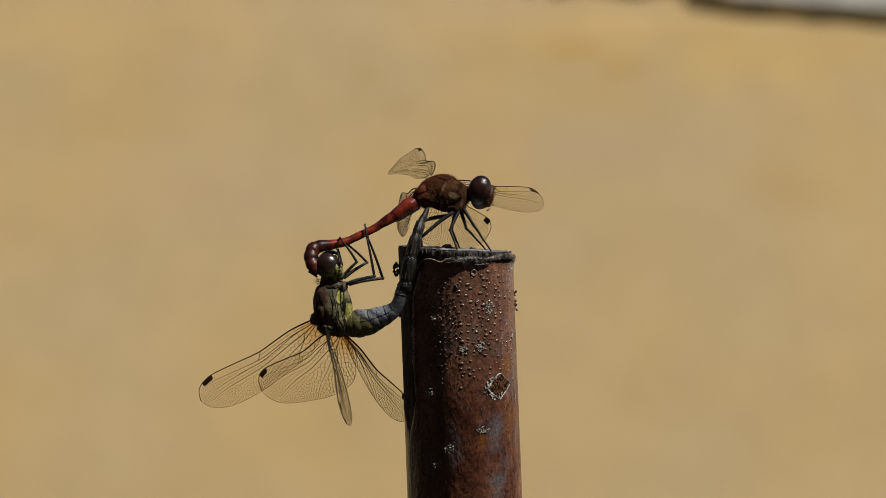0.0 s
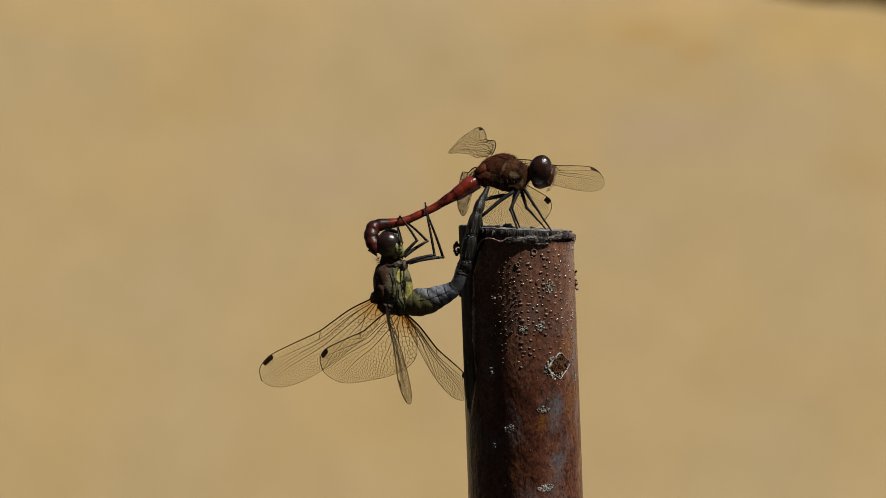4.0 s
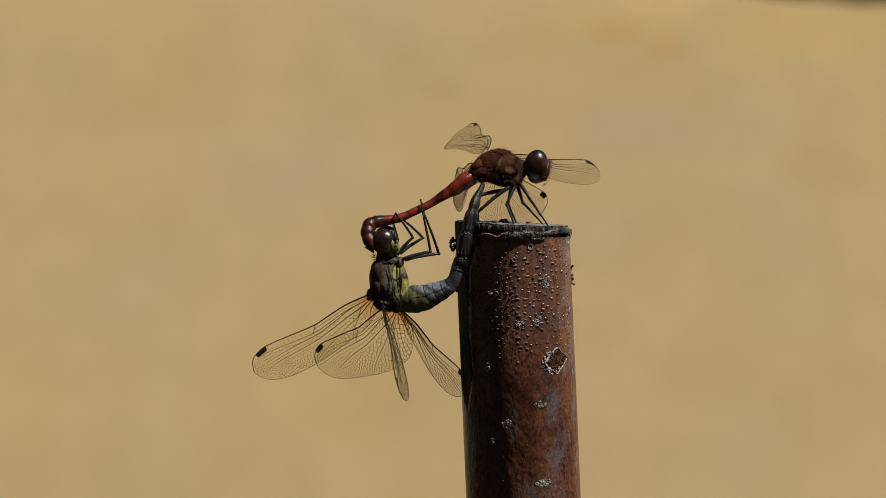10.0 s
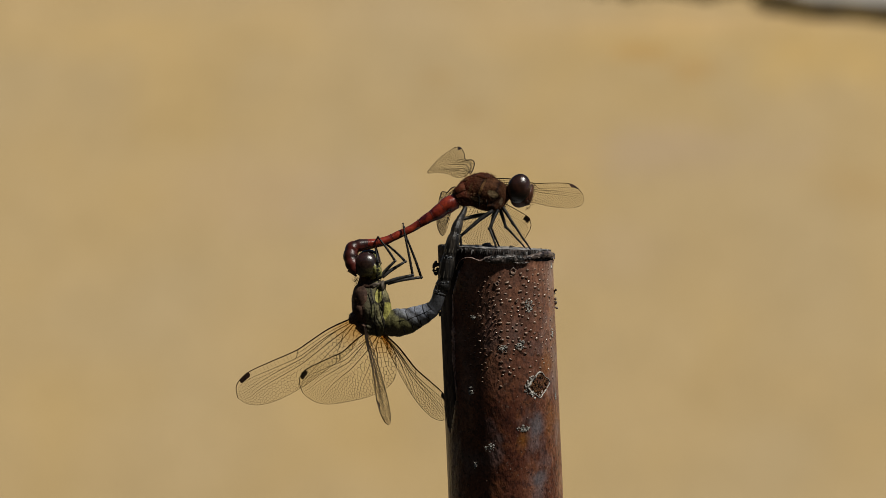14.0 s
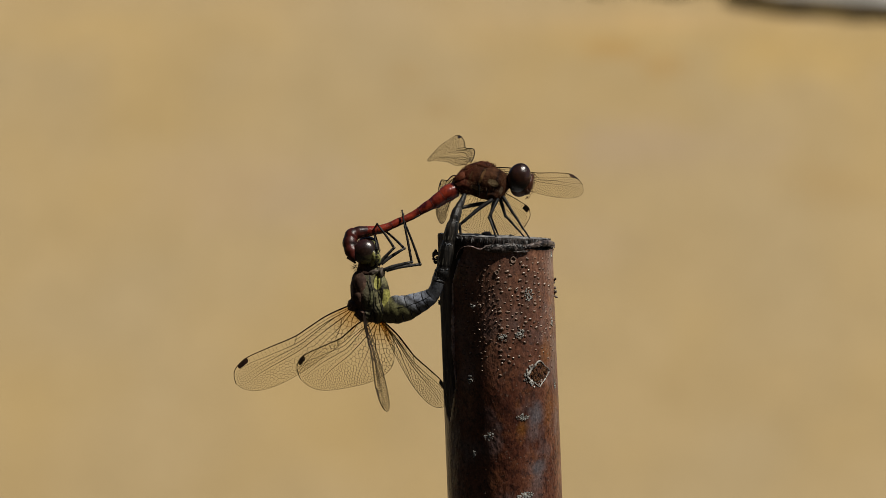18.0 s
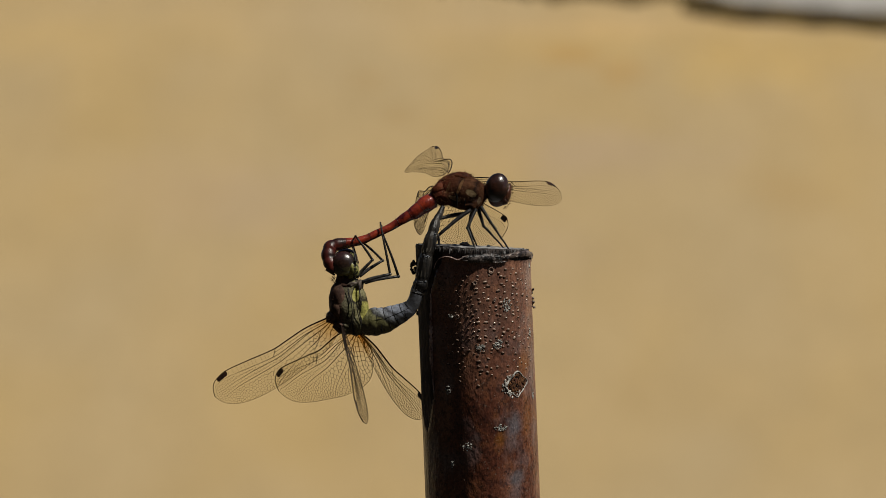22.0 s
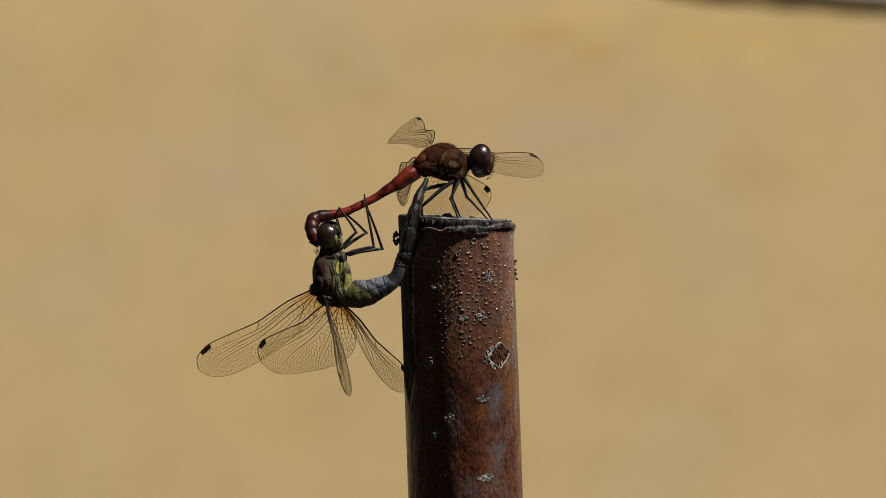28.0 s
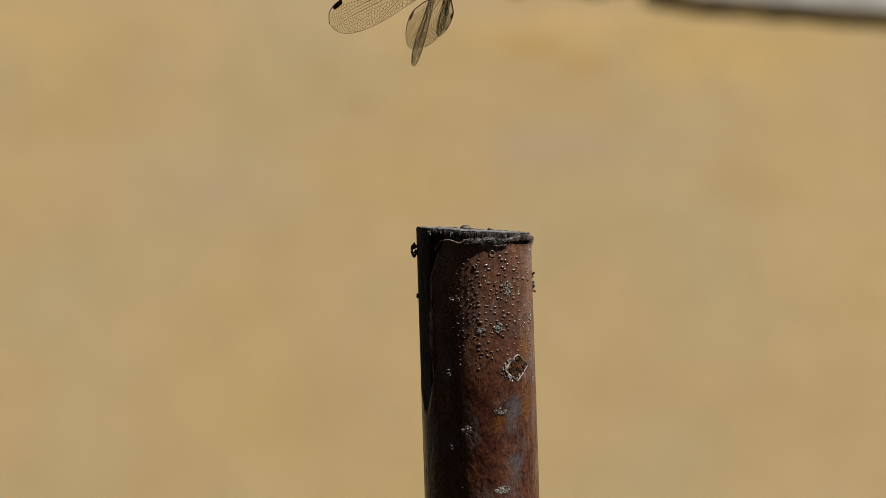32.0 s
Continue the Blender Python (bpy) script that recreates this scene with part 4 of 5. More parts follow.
        for k in range(26):
            phi, z, r = line[rnd.randrange(len(line))]
            blob(bm, round_post(phi + rnd.gauss(0, 1.5), z + rnd.uniform(-0.8, 0.7) * r, R + r * 0.45), (rnd.uniform(0.25, 0.7), 0.2, rnd.uniform(0.08, 0.25)), (0, rnd.uniform(-20, 20), phi), 0.9, 10, 8)
        part("bark_rim", bm, m, t, label)
    # a lifted strip of bark that bows down towards the split
    bm = bmesh.new()
    curl = [(-5.3, 1.25, 0.1), (-9.9, 1.11, 0.2), (-14.6, 0.73, 0.3), (-19.3, 1.02, 0.24), (-24, 1.28, 0.16), (-30.4, 1.16, 0.14), (-35.9, 0.58, 0.12), (-39.7, -0.32, 0.1), (-42.3, -1.52, 0.07)]
    tube(bm, [(*round_post(phi, z, R + 0.2), r * 0.62) for phi, z, r in curl], 5, 8, 1.0, 0.35)
    part("bark_curl", bm, PALE, t, "pale lifted strip of bark")
    # torn fibres round the sawn end
    rnd = random.Random(17)
    bm = bmesh.new()
    for i in range(230):
        phi = rnd.uniform(-48, 100)
        p = round_post(phi, 0, 10.85 + rnd.uniform(0.0, 0.2))
        top = cut_height(p.x, p.y) + rnd.uniform(-0.5, 0.12)
        a = Vector((p.x, p.y, top))
        c = a + Vector((rnd.gauss(0, 0.12), 0, -rnd.uniform(0.15, 1.15) ** 1.3))
        tube(bm, [(*a, rnd.uniform(0.02, 0.06)), (*a.lerp(c, 0.5), rnd.uniform(0.04, 0.1)), (*c, 0.02)], 1, 4)
    part("torn_fibre", bm, FIBRE, t, "pale grey torn wood fibres", "stuff", smooth=False)
    # torn edge along the split
    bm = bmesh.new()
    rows = []
    for i in range(22):
        z = -6.5 - i * 0.95
        rows.append((*round_post(split(z) + 0.8, z, R + 0.35 + 0.1 * noise.noise((z, 0, 0))), 0.12 + 0.26 * math.sin(math.pi * i / 21) ** 2 * (1 + noise.noise((z * 0.9, 4, 0)))))
    rows[-1] = (*rows[-1][:3], 0.03)
    tube(bm, rows, 3, 6, 1, 0.7)
    part("torn_edge", bm, PALE, t, "pale torn edge of the split bark")
    # cork pores
    rnd = random.Random(3)
    bm = bmesh.new()
    shade_discs = bmesh.new()
    columns = [-36, -31, -24, -18, -13, -7, -2, 3, 9, 14, 20, 27, 33, 41, 48, 56, 65]
    for phi0 in columns:
        z = -3.2 - rnd.uniform(0, 1.5)
        end = -24 + rnd.uniform(-3, 4)
        while z > end:
            if rnd.random() < 0.8:
                s = rnd.uniform(0.13, 0.22) * (1.3 if rnd.random() < 0.25 else 1.0) * (0.75 if phi0 < 0 else 1.15)
                phi = phi0 + rnd.gauss(0, 1.3)
                c = round_post(phi, z + 2.0 * max(math.cos(radians(phi)), 0), R + 0.02)
                blob(bm, c, (s * 1.35, s * 0.5, s * 0.75), (0, rnd.uniform(-25, 25), phi), 0.35, 10, 8)
                # a flat dark disc, set lower, paints the shade below the pore
                blob(shade_discs, round_post(phi, c.z - s * 0.55, R - 0.01), (s * 1.7, 0.09, s * 1.0), (0, 0, phi), 0.4, 10, 6)
            z -= rnd.uniform(0.6, 1.6)
    for i in range(60):
        phi, z = rnd.uniform(-75, 80), rnd.uniform(-60, -22)
        s = rnd.uniform(0.05, 0.12)
        blob(bm, round_post(phi, z, R + 0.03), (s, s * 0.7, s * 1.2), (0, 0, phi), 0.3, 6, 5)
    part("pore_shade", shade_discs, SCAR, t, "dark discs painted as shade under the cork pores", "stuff")
    part("cork_speckle", bm, LENTICEL, t, "small pale cork pores in rows", "stuff")
    # ringed pores
    for phi, z, s in ((17.5, -1.69, 0.5), (0.9, -3.97, 0.33), (-17.8, -10.69, 0.3), (19.7, -7.76, 0.2)):
        bm = bmesh.new()
        tube(bm, [(*(round_post(phi, z, R + 0.06) + pose(0, 0, 0, 0, 0, phi) @ Vector((s * math.cos(a), -0.05, s * 1.2 * math.sin(a)))), 0.11) for a in np.linspace(0, 6.2, 14)], 2, 6)
        part("ringed_pore", bm, LENTICEL, t)
    # lichen
    for k, (phi, z, w, h) in enumerate(((3.7, -16.96, 1.9, 1.7), (21.2, -16.55, 1.9, 1.9), (20.9, -33.5, 2.7, 1.4), (-12.6, -36.82, 1.9, 1.6), (70.3, -28.79, 0.8, 1.6), (33.3, -9.04, 2, 2.6), (-29.2, -40.48, 0.7, 1.5), (-30, -25.58, 1.2, 1.8), (20.2, -49.32, 3.6, 1.6), (76.7, -2.64, 0.9, 1.6), (68.6, -15.97, 0.8, 1.8), (-24.4, -10.68, 1, 0.8), (-48.3, 2.28, 0.7, 1))):
        rnd = random.Random(40 + k)
        bm = bmesh.new()
        for i in range(int(10 + w * h * 11)):
            a, d = rnd.uniform(0, 6.28), rnd.random() ** 0.7 * 0.5
            du, dv = math.cos(a) * d * w, math.sin(a) * d * h
            s = rnd.uniform(0.06, 0.19)
            c = round_post(phi + math.degrees(du / R), z + dv, R + (0.05 if phi > -5 else 0.3))
            blob(bm, c, (s * rnd.uniform(0.5, 1.6), s * (0.45 if phi > -5 else 0.9), s * rnd.uniform(0.4, 1.1)), (0, rnd.uniform(-60, 60), phi), 1.1, 8, 6)
        part("lichen_spot", bm, LICHEN, t, "crusty grey lichen spot")
    # knot scar
    phi, z = 42.5, -25.32
    turn = pose(0, 0, 0, 0, 0, phi)
    bm = bmesh.new()
    loop = []
    for a in np.linspace(0, 2 * math.pi, 25):
        d = 1 / (abs(math.cos(a)) ** 1.12 + abs(math.sin(a)) ** 1.12) ** 0.89
        p = Vector((3.1 * d * math.cos(a), 0, 2.55 * d * math.sin(a)))
        p *= 1 + 0.16 * noise.noise((math.cos(a) * 2.5, math.sin(a) * 2.5, 3))
        q = round_post(phi + math.degrees(p.x / R), z + p.z, R + 0.08)
        loop.append((*q, 0.09 + 0.14 * max(0, math.cos(a - 2.5)) + 0.16 * noise.noise((math.cos(a) * 3, math.sin(a) * 3, 0))))
    tube(bm, loop, 3, 8, 1.0, 0.9)
    rnd = random.Random(8)
    for i in range(46):
        a = rnd.uniform(1.6, 4.9)
        x, y = 3.1 * math.cos(a) + rnd.gauss(0, 0.4), 1.9 * math.sin(a) + rnd.gauss(0, 0.3)
        s = rnd.uniform(0.1, 0.25)
        blob(bm, round_post(phi + math.degrees(x / R), z + y, R + 0.04), (s, s * 0.4, s * 1.2), (0, rnd.uniform(-50, 50), phi), 1.0, 8, 6)
    knot = part("knot_rim", bm, RIM, t, "pale grey rim of a branch scar")
    bm = bmesh.new()
    rnd = random.Random(9)
    for i in range(90):
        a, d = rnd.uniform(0, 6.28), rnd.uniform(0, 1) ** 0.5 * 1.9
        x, y = 1.25 * d * math.cos(a), d * math.sin(a)
        if abs(x) * 0.8 + abs(y) * 0.9 > 2.2:
            continue
        blob(bm, round_post(phi + math.degrees(x / R), z + y, R + 0.04), (0.16, 0.18, rnd.uniform(0.25, 0.6)), (0, rnd.uniform(-25, 25), phi), 0.4, 7, 5)
    part("knot_core", bm, SCAR, knot, "orange-brown grainy scar")
    # splinters and crumbs on the sides
    for phi, z, long, seed in ((-88, -2.05, 1.6, 1), (-88, -3.42, 1.1, 2), (-88, -11.73, 0.5, 3), (88, -8.65, 0.3, 4), (88, -10.02, 0.2, 6), (88, -11.38, 0.3, 5)):
        rnd = random.Random(seed)
        bm = bmesh.new()
        foot = round_post(phi, z, R - 0.2)
        out = round_post(phi, 0, 1)
        for i in range(4):
            tip = foot + out * long * rnd.uniform(0.5, 1) + Vector((rnd.uniform(-.4, .4), 0, rnd.uniform(-0.5, 0.9)))
            tube(bm, [(*foot, 0.26), (*foot.lerp(tip, 0.6), 0.16), (*tip, 0.18)], 2, 6, 1, 0.4)
            blob(bm, tip, (0.22 + 0.1 * min(long, 1), 0.28, 0.2 + 0.14 * min(long, 1)), (0, 0, 0), 0.6, 8, 6)
        part("splinter", bm, LIP if phi < 0 else ROLL, t, "dark splintered crumb of bark" if phi < 0 else "small brown splinter of bark")
    bm = bmesh.new()
    blob(bm, (-1.5, 4, cut_height(-1.5, 4) + 0.25), (0.95, 0.7, 0.5), (0, 0, 0), 0.6, 14, 10)
    blob(bm, (3.2, 3, cut_height(3.2, 3) + 0.1), (0.4, 0.3, 0.35), (0, 0, 0), 0.6, 10, 8)
    part("wood_crumb", bm, LIP, t, "dark crumb on the sawn end")
    return t


def split(z):
    """Where, round the post, the torn rim of the bark stands at that height."""
    return -49.5 - 1.2 * math.sin(z * 0.25) - max(0, -z - 26) * 2.0 + max(0, z + 5) * 3.0


# ---- the dragonflies ----
VIEW = Matrix.Translation((0, 0, POST_HIGH)) @ pose(0, 0, 0, -12, 0, 0)


def male():
    t = thing("male_dragonfly", VIEW, "male dragonfly with red abdomen and brown thorax on the post", "dragonfly", "mating pair")
    # thorax
    bm = bmesh.new()
    c, turn = (-2.7, -3.00, 11.9), (0, 3, -8)
    blob(bm, c, (4.9, 3.0, 3.3), turn, 0.12, 40, 30)
    blob(bm, (-0.11, -2.60, 11.1), (2.9, 2.4, 2.95), (0, 24, -8), 0.1)
    blob(bm, (-5.9, -3.00, 11.2), (2.7, 2.3, 2.2), (0, -30, -8), 0.25)
    blob(bm, (-1.3, -3.00, 9.4), (3.2, 2.2, 1.4), (0, 5, -8), 0.25)
    blob(bm, (1.45, -2.40, 11.5), (1.7, 1.7, 1.8), (0, 0, 0), 0.2)
    thorax = fused(part("thorax", bm, MALESTRIPES, t, "brown hairy thorax"), 0.2, 7)
    bm = bmesh.new()
    blob(bm, (-4.7, -3.00, 14.1), (2.3, 1.6, 0.95), (0, -28, -8), 0.2)
    blob(bm, (-2.3, -3.20, 14.6), (2.2, 1.6, 0.95), (0, 4, -8), 0.2)
    blob(bm, (-6.8, -4.00, 12.3), (1.5, 1.3, 1.0), (0, -40, -8), 0.2)
    part("back", bm, RUST, thorax, "rusty red wing bases")
    bm = bmesh.new()
    for a, b in (((-1.22, -5.20, 13.36), (-1.78, -5.10, 8.46)), ((-3.67, -5.60, 12.92), (-3.12, -5.40, 8.69))):
        tube(bm, [(*a, 0.08), (*Vector(a).lerp(Vector(b), 0.5) + Vector((0.2, -0.35, 0)), 0.14), (*b, 0.08)], 4, 6, 1, 0.5)
    part("seam", bm, BLACK, thorax, "dark thorax seams")
    furred(thorax, c, (4.85, 3.05, 3.25), turn, 2200, 0.42, 11)
    furred(thorax, (-0.11, -2.60, 11.1), (2.95, 2.45, 3.0), (0, 24, -8), 900, 0.4, 12)
    furred(thorax, (-5.9, -3.00, 11.2), (2.75, 2.35, 2.25), (0, -30, -8), 700, 0.5, 13)
    furred(thorax, (-3.2, -3.2, 13.9), (3.4, 2.0, 1.5), (0, -8, -8), 700, 0.4, 20, lambda n: n.z > 0)
    # head
    bm = bmesh.new()
    blob(bm, (5.01, -2.00, 11.58), (2.1, 2.4, 2.9), (0, 12, 0), 0.08)
    tube(bm, [(*(1.89, -2.40, 11.80), 1.3), (*(3.67, -2.20, 11.69), 1.2)], 3, 12)
    head = part("head", bm, FACE, t, "reddish brown face", origin=Vector((3.45, -2.20, 11.80)) * MM)
    back = Matrix.Translation(-Vector((3.45, -2.20, 11.80)) * MM)
    for w in (-3.5, -0.5):
        bm = bmesh.new()
        blob(bm, ((4.68, 0.00, 12.47)[0], w, (4.68, 0.00, 12.47)[2]), (2.3, 1.9, 2.95), (0, 16, 0), 0.0, 36, 24)
        bm.transform(back)
        part("eye", bm, EYE, head, "glossy dark red-brown eye")
    bm = bmesh.new()
    blob(bm, (6.79, -2.00, 11.36), (0.75, 1.5, 1.9), (0, 12, 0), 0.2)
    blob(bm, (6.01, -2.00, 9.91), (0.9, 1.4, 0.8), (0, 30, 0), 0.2)
    bm.transform(back)
    part("mouth", bm, FACE, head, "reddish brown mouthparts")
    furred(t, (6.5, -2.2, 10.9), (1.15, 1.8, 2.6), (0, 14, 0), 170, 0.45, 19, lambda n: n.x > 0.1 and n.y < 0.5)
    # abdomen
    joints = [(*(-7.68, -3.20, 10.02), 1.5), (*(-9.24, -3.60, 9.24), 1.65), (*(-11.36, -4.00, 7.68), 1.35), (*(-13.47, -4.40, 6.46), 0.98), (*(-16.04, -4.80, 4.79), 0.78), (*(-18.82, -5.30, 3.45), 0.76),
              (*(-21.71, -5.80, 2.12), 0.84), (*(-24.39, -6.00, 1.56), 0.98), (*(-26.73, -6.30, 1.22), 1.2), (*(-28.05, -6.60, 0.5), 1.42), (*(-28.4, -7.40, -1.3), 1.4), (*(-27.8, -8.10, -3.0), 1.25), (*(-27.2, -8.30, -4.3), 0.7)]
    bm = bmesh.new()
    tube(bm, segmented(joints[:9], 6, (1.5, 2.5, 3.5, 5.5, 6.5, 7.5), 0.07), 1, 24, 0.95)
    abdomen = part("abdomen", bm, RED, t, "slender glossy red abdomen")
    bm = bmesh.new()
    tube(bm, segmented(joints[7:], 6, (1.3, 2.3, 3.2, 4.1), 0.09), 1, 20, 0.95)
    part("tail_end", bm, TAIL, abdomen, "dark red end of the abdomen")
    for i in (1, 2, 3, 5, 6, 7, 8):
        bm = bmesh.new()
        hoop(bm, joints[i], joints[i + 1], 0.5, (joints[i][3] + joints[i + 1][3]) / 2 * 0.985, 0.035)
        part("segment_ring", bm, REDDARK, abdomen)
    # dark underside marks
    for i in (3, 4, 5, 6, 7):
        a, b = Vector(joints[i][:3]), Vector(joints[i + 1][:3])
        r = joints[i][3]
        bm = bmesh.new()
        low_side = Vector((0.15, -0.78, -0.62)) * r
        tube(bm, [(*(a.lerp(b, 0.55) + low_side), 0.05), (*(a.lerp(b, 0.8) + low_side), 0.17), (*(a.lerp(b, 1.15) + low_side), 0.06)], 4, 8, 0.6)
        part("side_spot", bm, BLACK, abdomen, "black side spot")
    # tail claspers that hold the female's head
    for w in (-7.0, -5.3):
        bm = bmesh.new()
        a, b = Vector((-28.84, 0.00, -3.56)), Vector((-27.17, 0.00, -4.79))
        tube(bm, [(a.x, w, a.z, 0.35), (b.x, w, b.z, 0.2)], 3, 8)
        part("clasper", bm, REDDARK, t)
    # legs
    leg(t, [(1.45, -3.60, 8.80), (3.45, -5.00, 5.68), (5.46, -5.40, 2.67), (7.24, -5.50, 0.11)], 0.36, 6, 1)
    leg(t, [(1.00, -2.40, 8.35), (2.12, -3.00, 4.90), (4.23, -2.60, 2.67), (6.12, -2.20, 0.56)], 0.36, 6, 2)
    leg(t, [(0.56, -4.40, 8.24), (-1.11, -6.50, 4.57), (0.11, -8.00, 1.34), (0.78, -9.50, -1.11)], 0.36, 6, 3)
    leg(t, [(-0.11, -1.60, 8.02), (-0.78, 0.00, 4.68), (0.11, 1.00, 2.67), (1.00, 2.00, 0.67)], 0.34, 6, 4)
    leg(t, [(-0.45, -4.60, 8.13), (-6.90, -7.00, 3.01), (-6.57, -6.50, 0.56)], 0.4, 6, 5)
    leg(t, [(-1.45, -2.40, 7.35), (-7.46, -5.00, 6.12), (-8.13, -8.20, 2.45)], 0.4, 6, 6)
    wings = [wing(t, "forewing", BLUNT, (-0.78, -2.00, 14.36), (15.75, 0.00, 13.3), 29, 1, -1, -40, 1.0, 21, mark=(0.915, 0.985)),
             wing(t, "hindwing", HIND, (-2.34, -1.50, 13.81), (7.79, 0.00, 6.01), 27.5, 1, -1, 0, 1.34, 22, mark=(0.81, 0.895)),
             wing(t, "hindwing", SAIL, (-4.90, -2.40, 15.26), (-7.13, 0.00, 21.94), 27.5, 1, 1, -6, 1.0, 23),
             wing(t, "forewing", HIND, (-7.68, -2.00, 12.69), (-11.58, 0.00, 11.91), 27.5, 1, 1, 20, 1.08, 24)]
    return t, head, wings


def female():
    t = thing("female_dragonfly", VIEW, "female dragonfly with olive thorax and grey abdomen beside the post", "dragonfly", "mating pair")
    # thorax
    bm = bmesh.new()
    c, turn = (-25.17, -6.00, -11.02), (0, 68, 0)
    blob(bm, c, (5.0, 3.1, 3.3), turn, 0.05, 40, 30)
    blob(bm, (-25.50, -6.00, -8.46), (2.9, 2.7, 2.7), (0, 80, 0), 0.1)
    blob(bm, (-23.72, -6.00, -13.59), (3.2, 2.7, 2.8), (0, 60, 0), 0.1)
    blob(bm, (-27.84, -6.00, -12.92), (1.4, 1.8, 1.5), (0, 60, 0), 0.3)
    blob(bm, (-24.16, -6.00, -6.79), (2.0, 2.2, 1.6), (0, 10, 0), 0.25)
    blob(bm, (-25.72, -6.00, -14.92), (2.2, 2.2, 1.5), (0, 20, 0), 0.3)
    blob(bm, (-22.45, -6.2, -10.8), (1.55, 2.4, 4.3), (0, -9, 0), 0.08)
    thorax = fused(part("thorax", bm, STRIPES, t, "olive-brown thorax with dark lines"), 0.16, 5)
    bm = bmesh.new()
    blob(bm, (-26.50, -6.60, -9.35), (3.4, 2.5, 1.95), (0, 82, 0), 0.06)
    blob(bm, (-26.95, -6.60, -11.36), (2.2, 2.3, 1.6), (0, 75, 0), 0.08)
    fused(part("back", bm, OLIVE, thorax, "dark brown back"), 0.16, 4)
    bm = bmesh.new()
    for rows in ([(-25.05, -8.90, -7.57), (-24.28, -9.50, -10.36), (-24.16, -9.20, -13.36), (-24.83, -8.00, -15.37)], [(-22.72, -8.40, -6.90), (-22.72, -8.90, -9.24), (-22.27, -8.80, -10.69)], [(-23.27, -9.20, -10.69), (-22.83, -9.10, -12.92), (-22.16, -8.30, -14.92)]):
        tube(bm, [(*p, 0.09) for p in rows], 5, 6, 1, 0.6)
    part("seam", bm, BLACK, thorax, "dark thorax seams")
    bm = bmesh.new()
    blob(bm, (-22.72, -6.60, -6.79), (0.75, 1.7, 1.35), (0, 12, 0), 0.3)
    blob(bm, (-24.39, -6.40, -6.57), (1.7, 2.0, 0.75), (0, -10, 0), 0.3)
    fused(part("collar", bm, BUFF, thorax, "grey-brown collar behind the head"), 0.16, 3)
    furred(thorax, (-26.73, -6.60, -9.58), (3.1, 2.45, 1.75), (0, 80, 0), 50, 0.4, 18)
    furred(thorax, c, (5.0, 3.05, 3.15), turn, 160, 0.35, 14)
    furred(thorax, (-27.84, -6.00, -12.92), (1.5, 1.8, 1.6), (0, 60, 0), 45, 0.4, 15)
    furred(thorax, (-24.16, -6.00, -6.79), (2.0, 2.2, 1.6), (0, 10, 0), 120, 0.6, 17)
    # head
    pivot = Vector((-25.05, -6.00, -5.90)) * MM
    bm = bmesh.new()
    blob(bm, (-24.94, -6.00, -3.34), (2.0, 2.9, 2.4), (0, -20, 0), 0.12)
    blob(bm, (-24.1, -7.0, -3.3), (1.25, 2.5, 2.0), (0, -25, 0), 0.12)
    head = fused(part("head", bm, GREENFACE, t, "green-yellow face", origin=pivot), 0.14, 2)
    bm = bmesh.new()
    tube(bm, [(*(-25.39, -6.00, -3.79), 1.5), (*(-25.61, -6.00, -5.35), 1.7), (*(-25.50, -6.00, -7.13), 2.2)], 3, 16, 1.1, 0.1)
    part("neck", bm, OLIVE, t, "dark brown neck")
    for x, w, z, size in ((-25.95, -8.0, -2.55, 0.96), (-25.45, -4.6, -2.0, 0.97)):
        bm = bmesh.new()
        blob(bm, (x, w, z), (2.5 * size, 1.9 * size, 2.6 * size), (0, 35, 0), 0.0, 36, 24)
        bm.transform(Matrix.Translation(-pivot))
        part("eye", bm, BROWNEYE, head, "glossy brown and green eye")
    bm = bmesh.new()
    blob(bm, (-24.28, -6.60, -1.11), (0.7, 1.5, 0.7), (0, 0, 0), 0.2)
    blob(bm, (-23.72, -6.00, -3.56), (0.7, 1.6, 1.3), (0, 10, 0), 0.2)
    blob(bm, (-24.28, -7.00, -4.68), (1.1, 1.5, 0.9), (0, 0, 0), 0.2)
    bm.transform(Matrix.Translation(-pivot))
    part("mouth", bm, GREENFACE, head, "green-yellow mouthparts")
    furred(t, (-26.84, -6.00, -5.79), (1.2, 1.8, 0.7), (0, 0, 0), 60, 1.0, 16, lambda n: n.x < -0.2)
    # abdomen: up from below the thorax in a bow, then along the post
    low = [(*(-22.72, -6.00, -13.70), 2.0), (*(-21.27, -6.20, -14.03), 2.5), (*(-19.71, -6.50, -13.92), 2.78), (*(-17.71, -7.00, -13.59), 2.55), (*(-16.15, -7.50, -12.92), 2.25), (*(-14.59, -8.00, -12.25), 1.95), (*(-13.03, -8.70, -11.36), 1.6), (*(-12.3, -9.10, -10.5), 1.38), (*(-11.75, -9.40, -9.2), 1.28), (*(-11.4, -9.50, -7.6), 1.22), (*(-11.2, -9.50, -6.8), 0.9)]
    high = [(*(-11.6, -9.40, -8.9), 0.9), (*(-11.45, -9.50, -8.3), 1.26), (*(-11.2, -9.50, -7.5), 1.33), (*(-10.58, -9.50, -6.01), 1.45), (*(-9.58, -9.30, -1.00), 1.4), (*(-8.46, -8.90, 3.23), 1.15), (*(-7.68, -7.80, 5.79), 0.88), (*(-6.90, -6.40, 7.35), 0.62), (*(-6.35, -5.20, 8.69), 0.45)]
    bm = bmesh.new()
    tube(bm, segmented(low, 8, (1.5, 2.5, 3.5, 4.5, 5.5, 6.5), 0.03), 1, 32, 0.95)
    abdomen = part("abdomen", bm, BANDED, t, "olive and blue-grey banded abdomen")
    bm = bmesh.new()
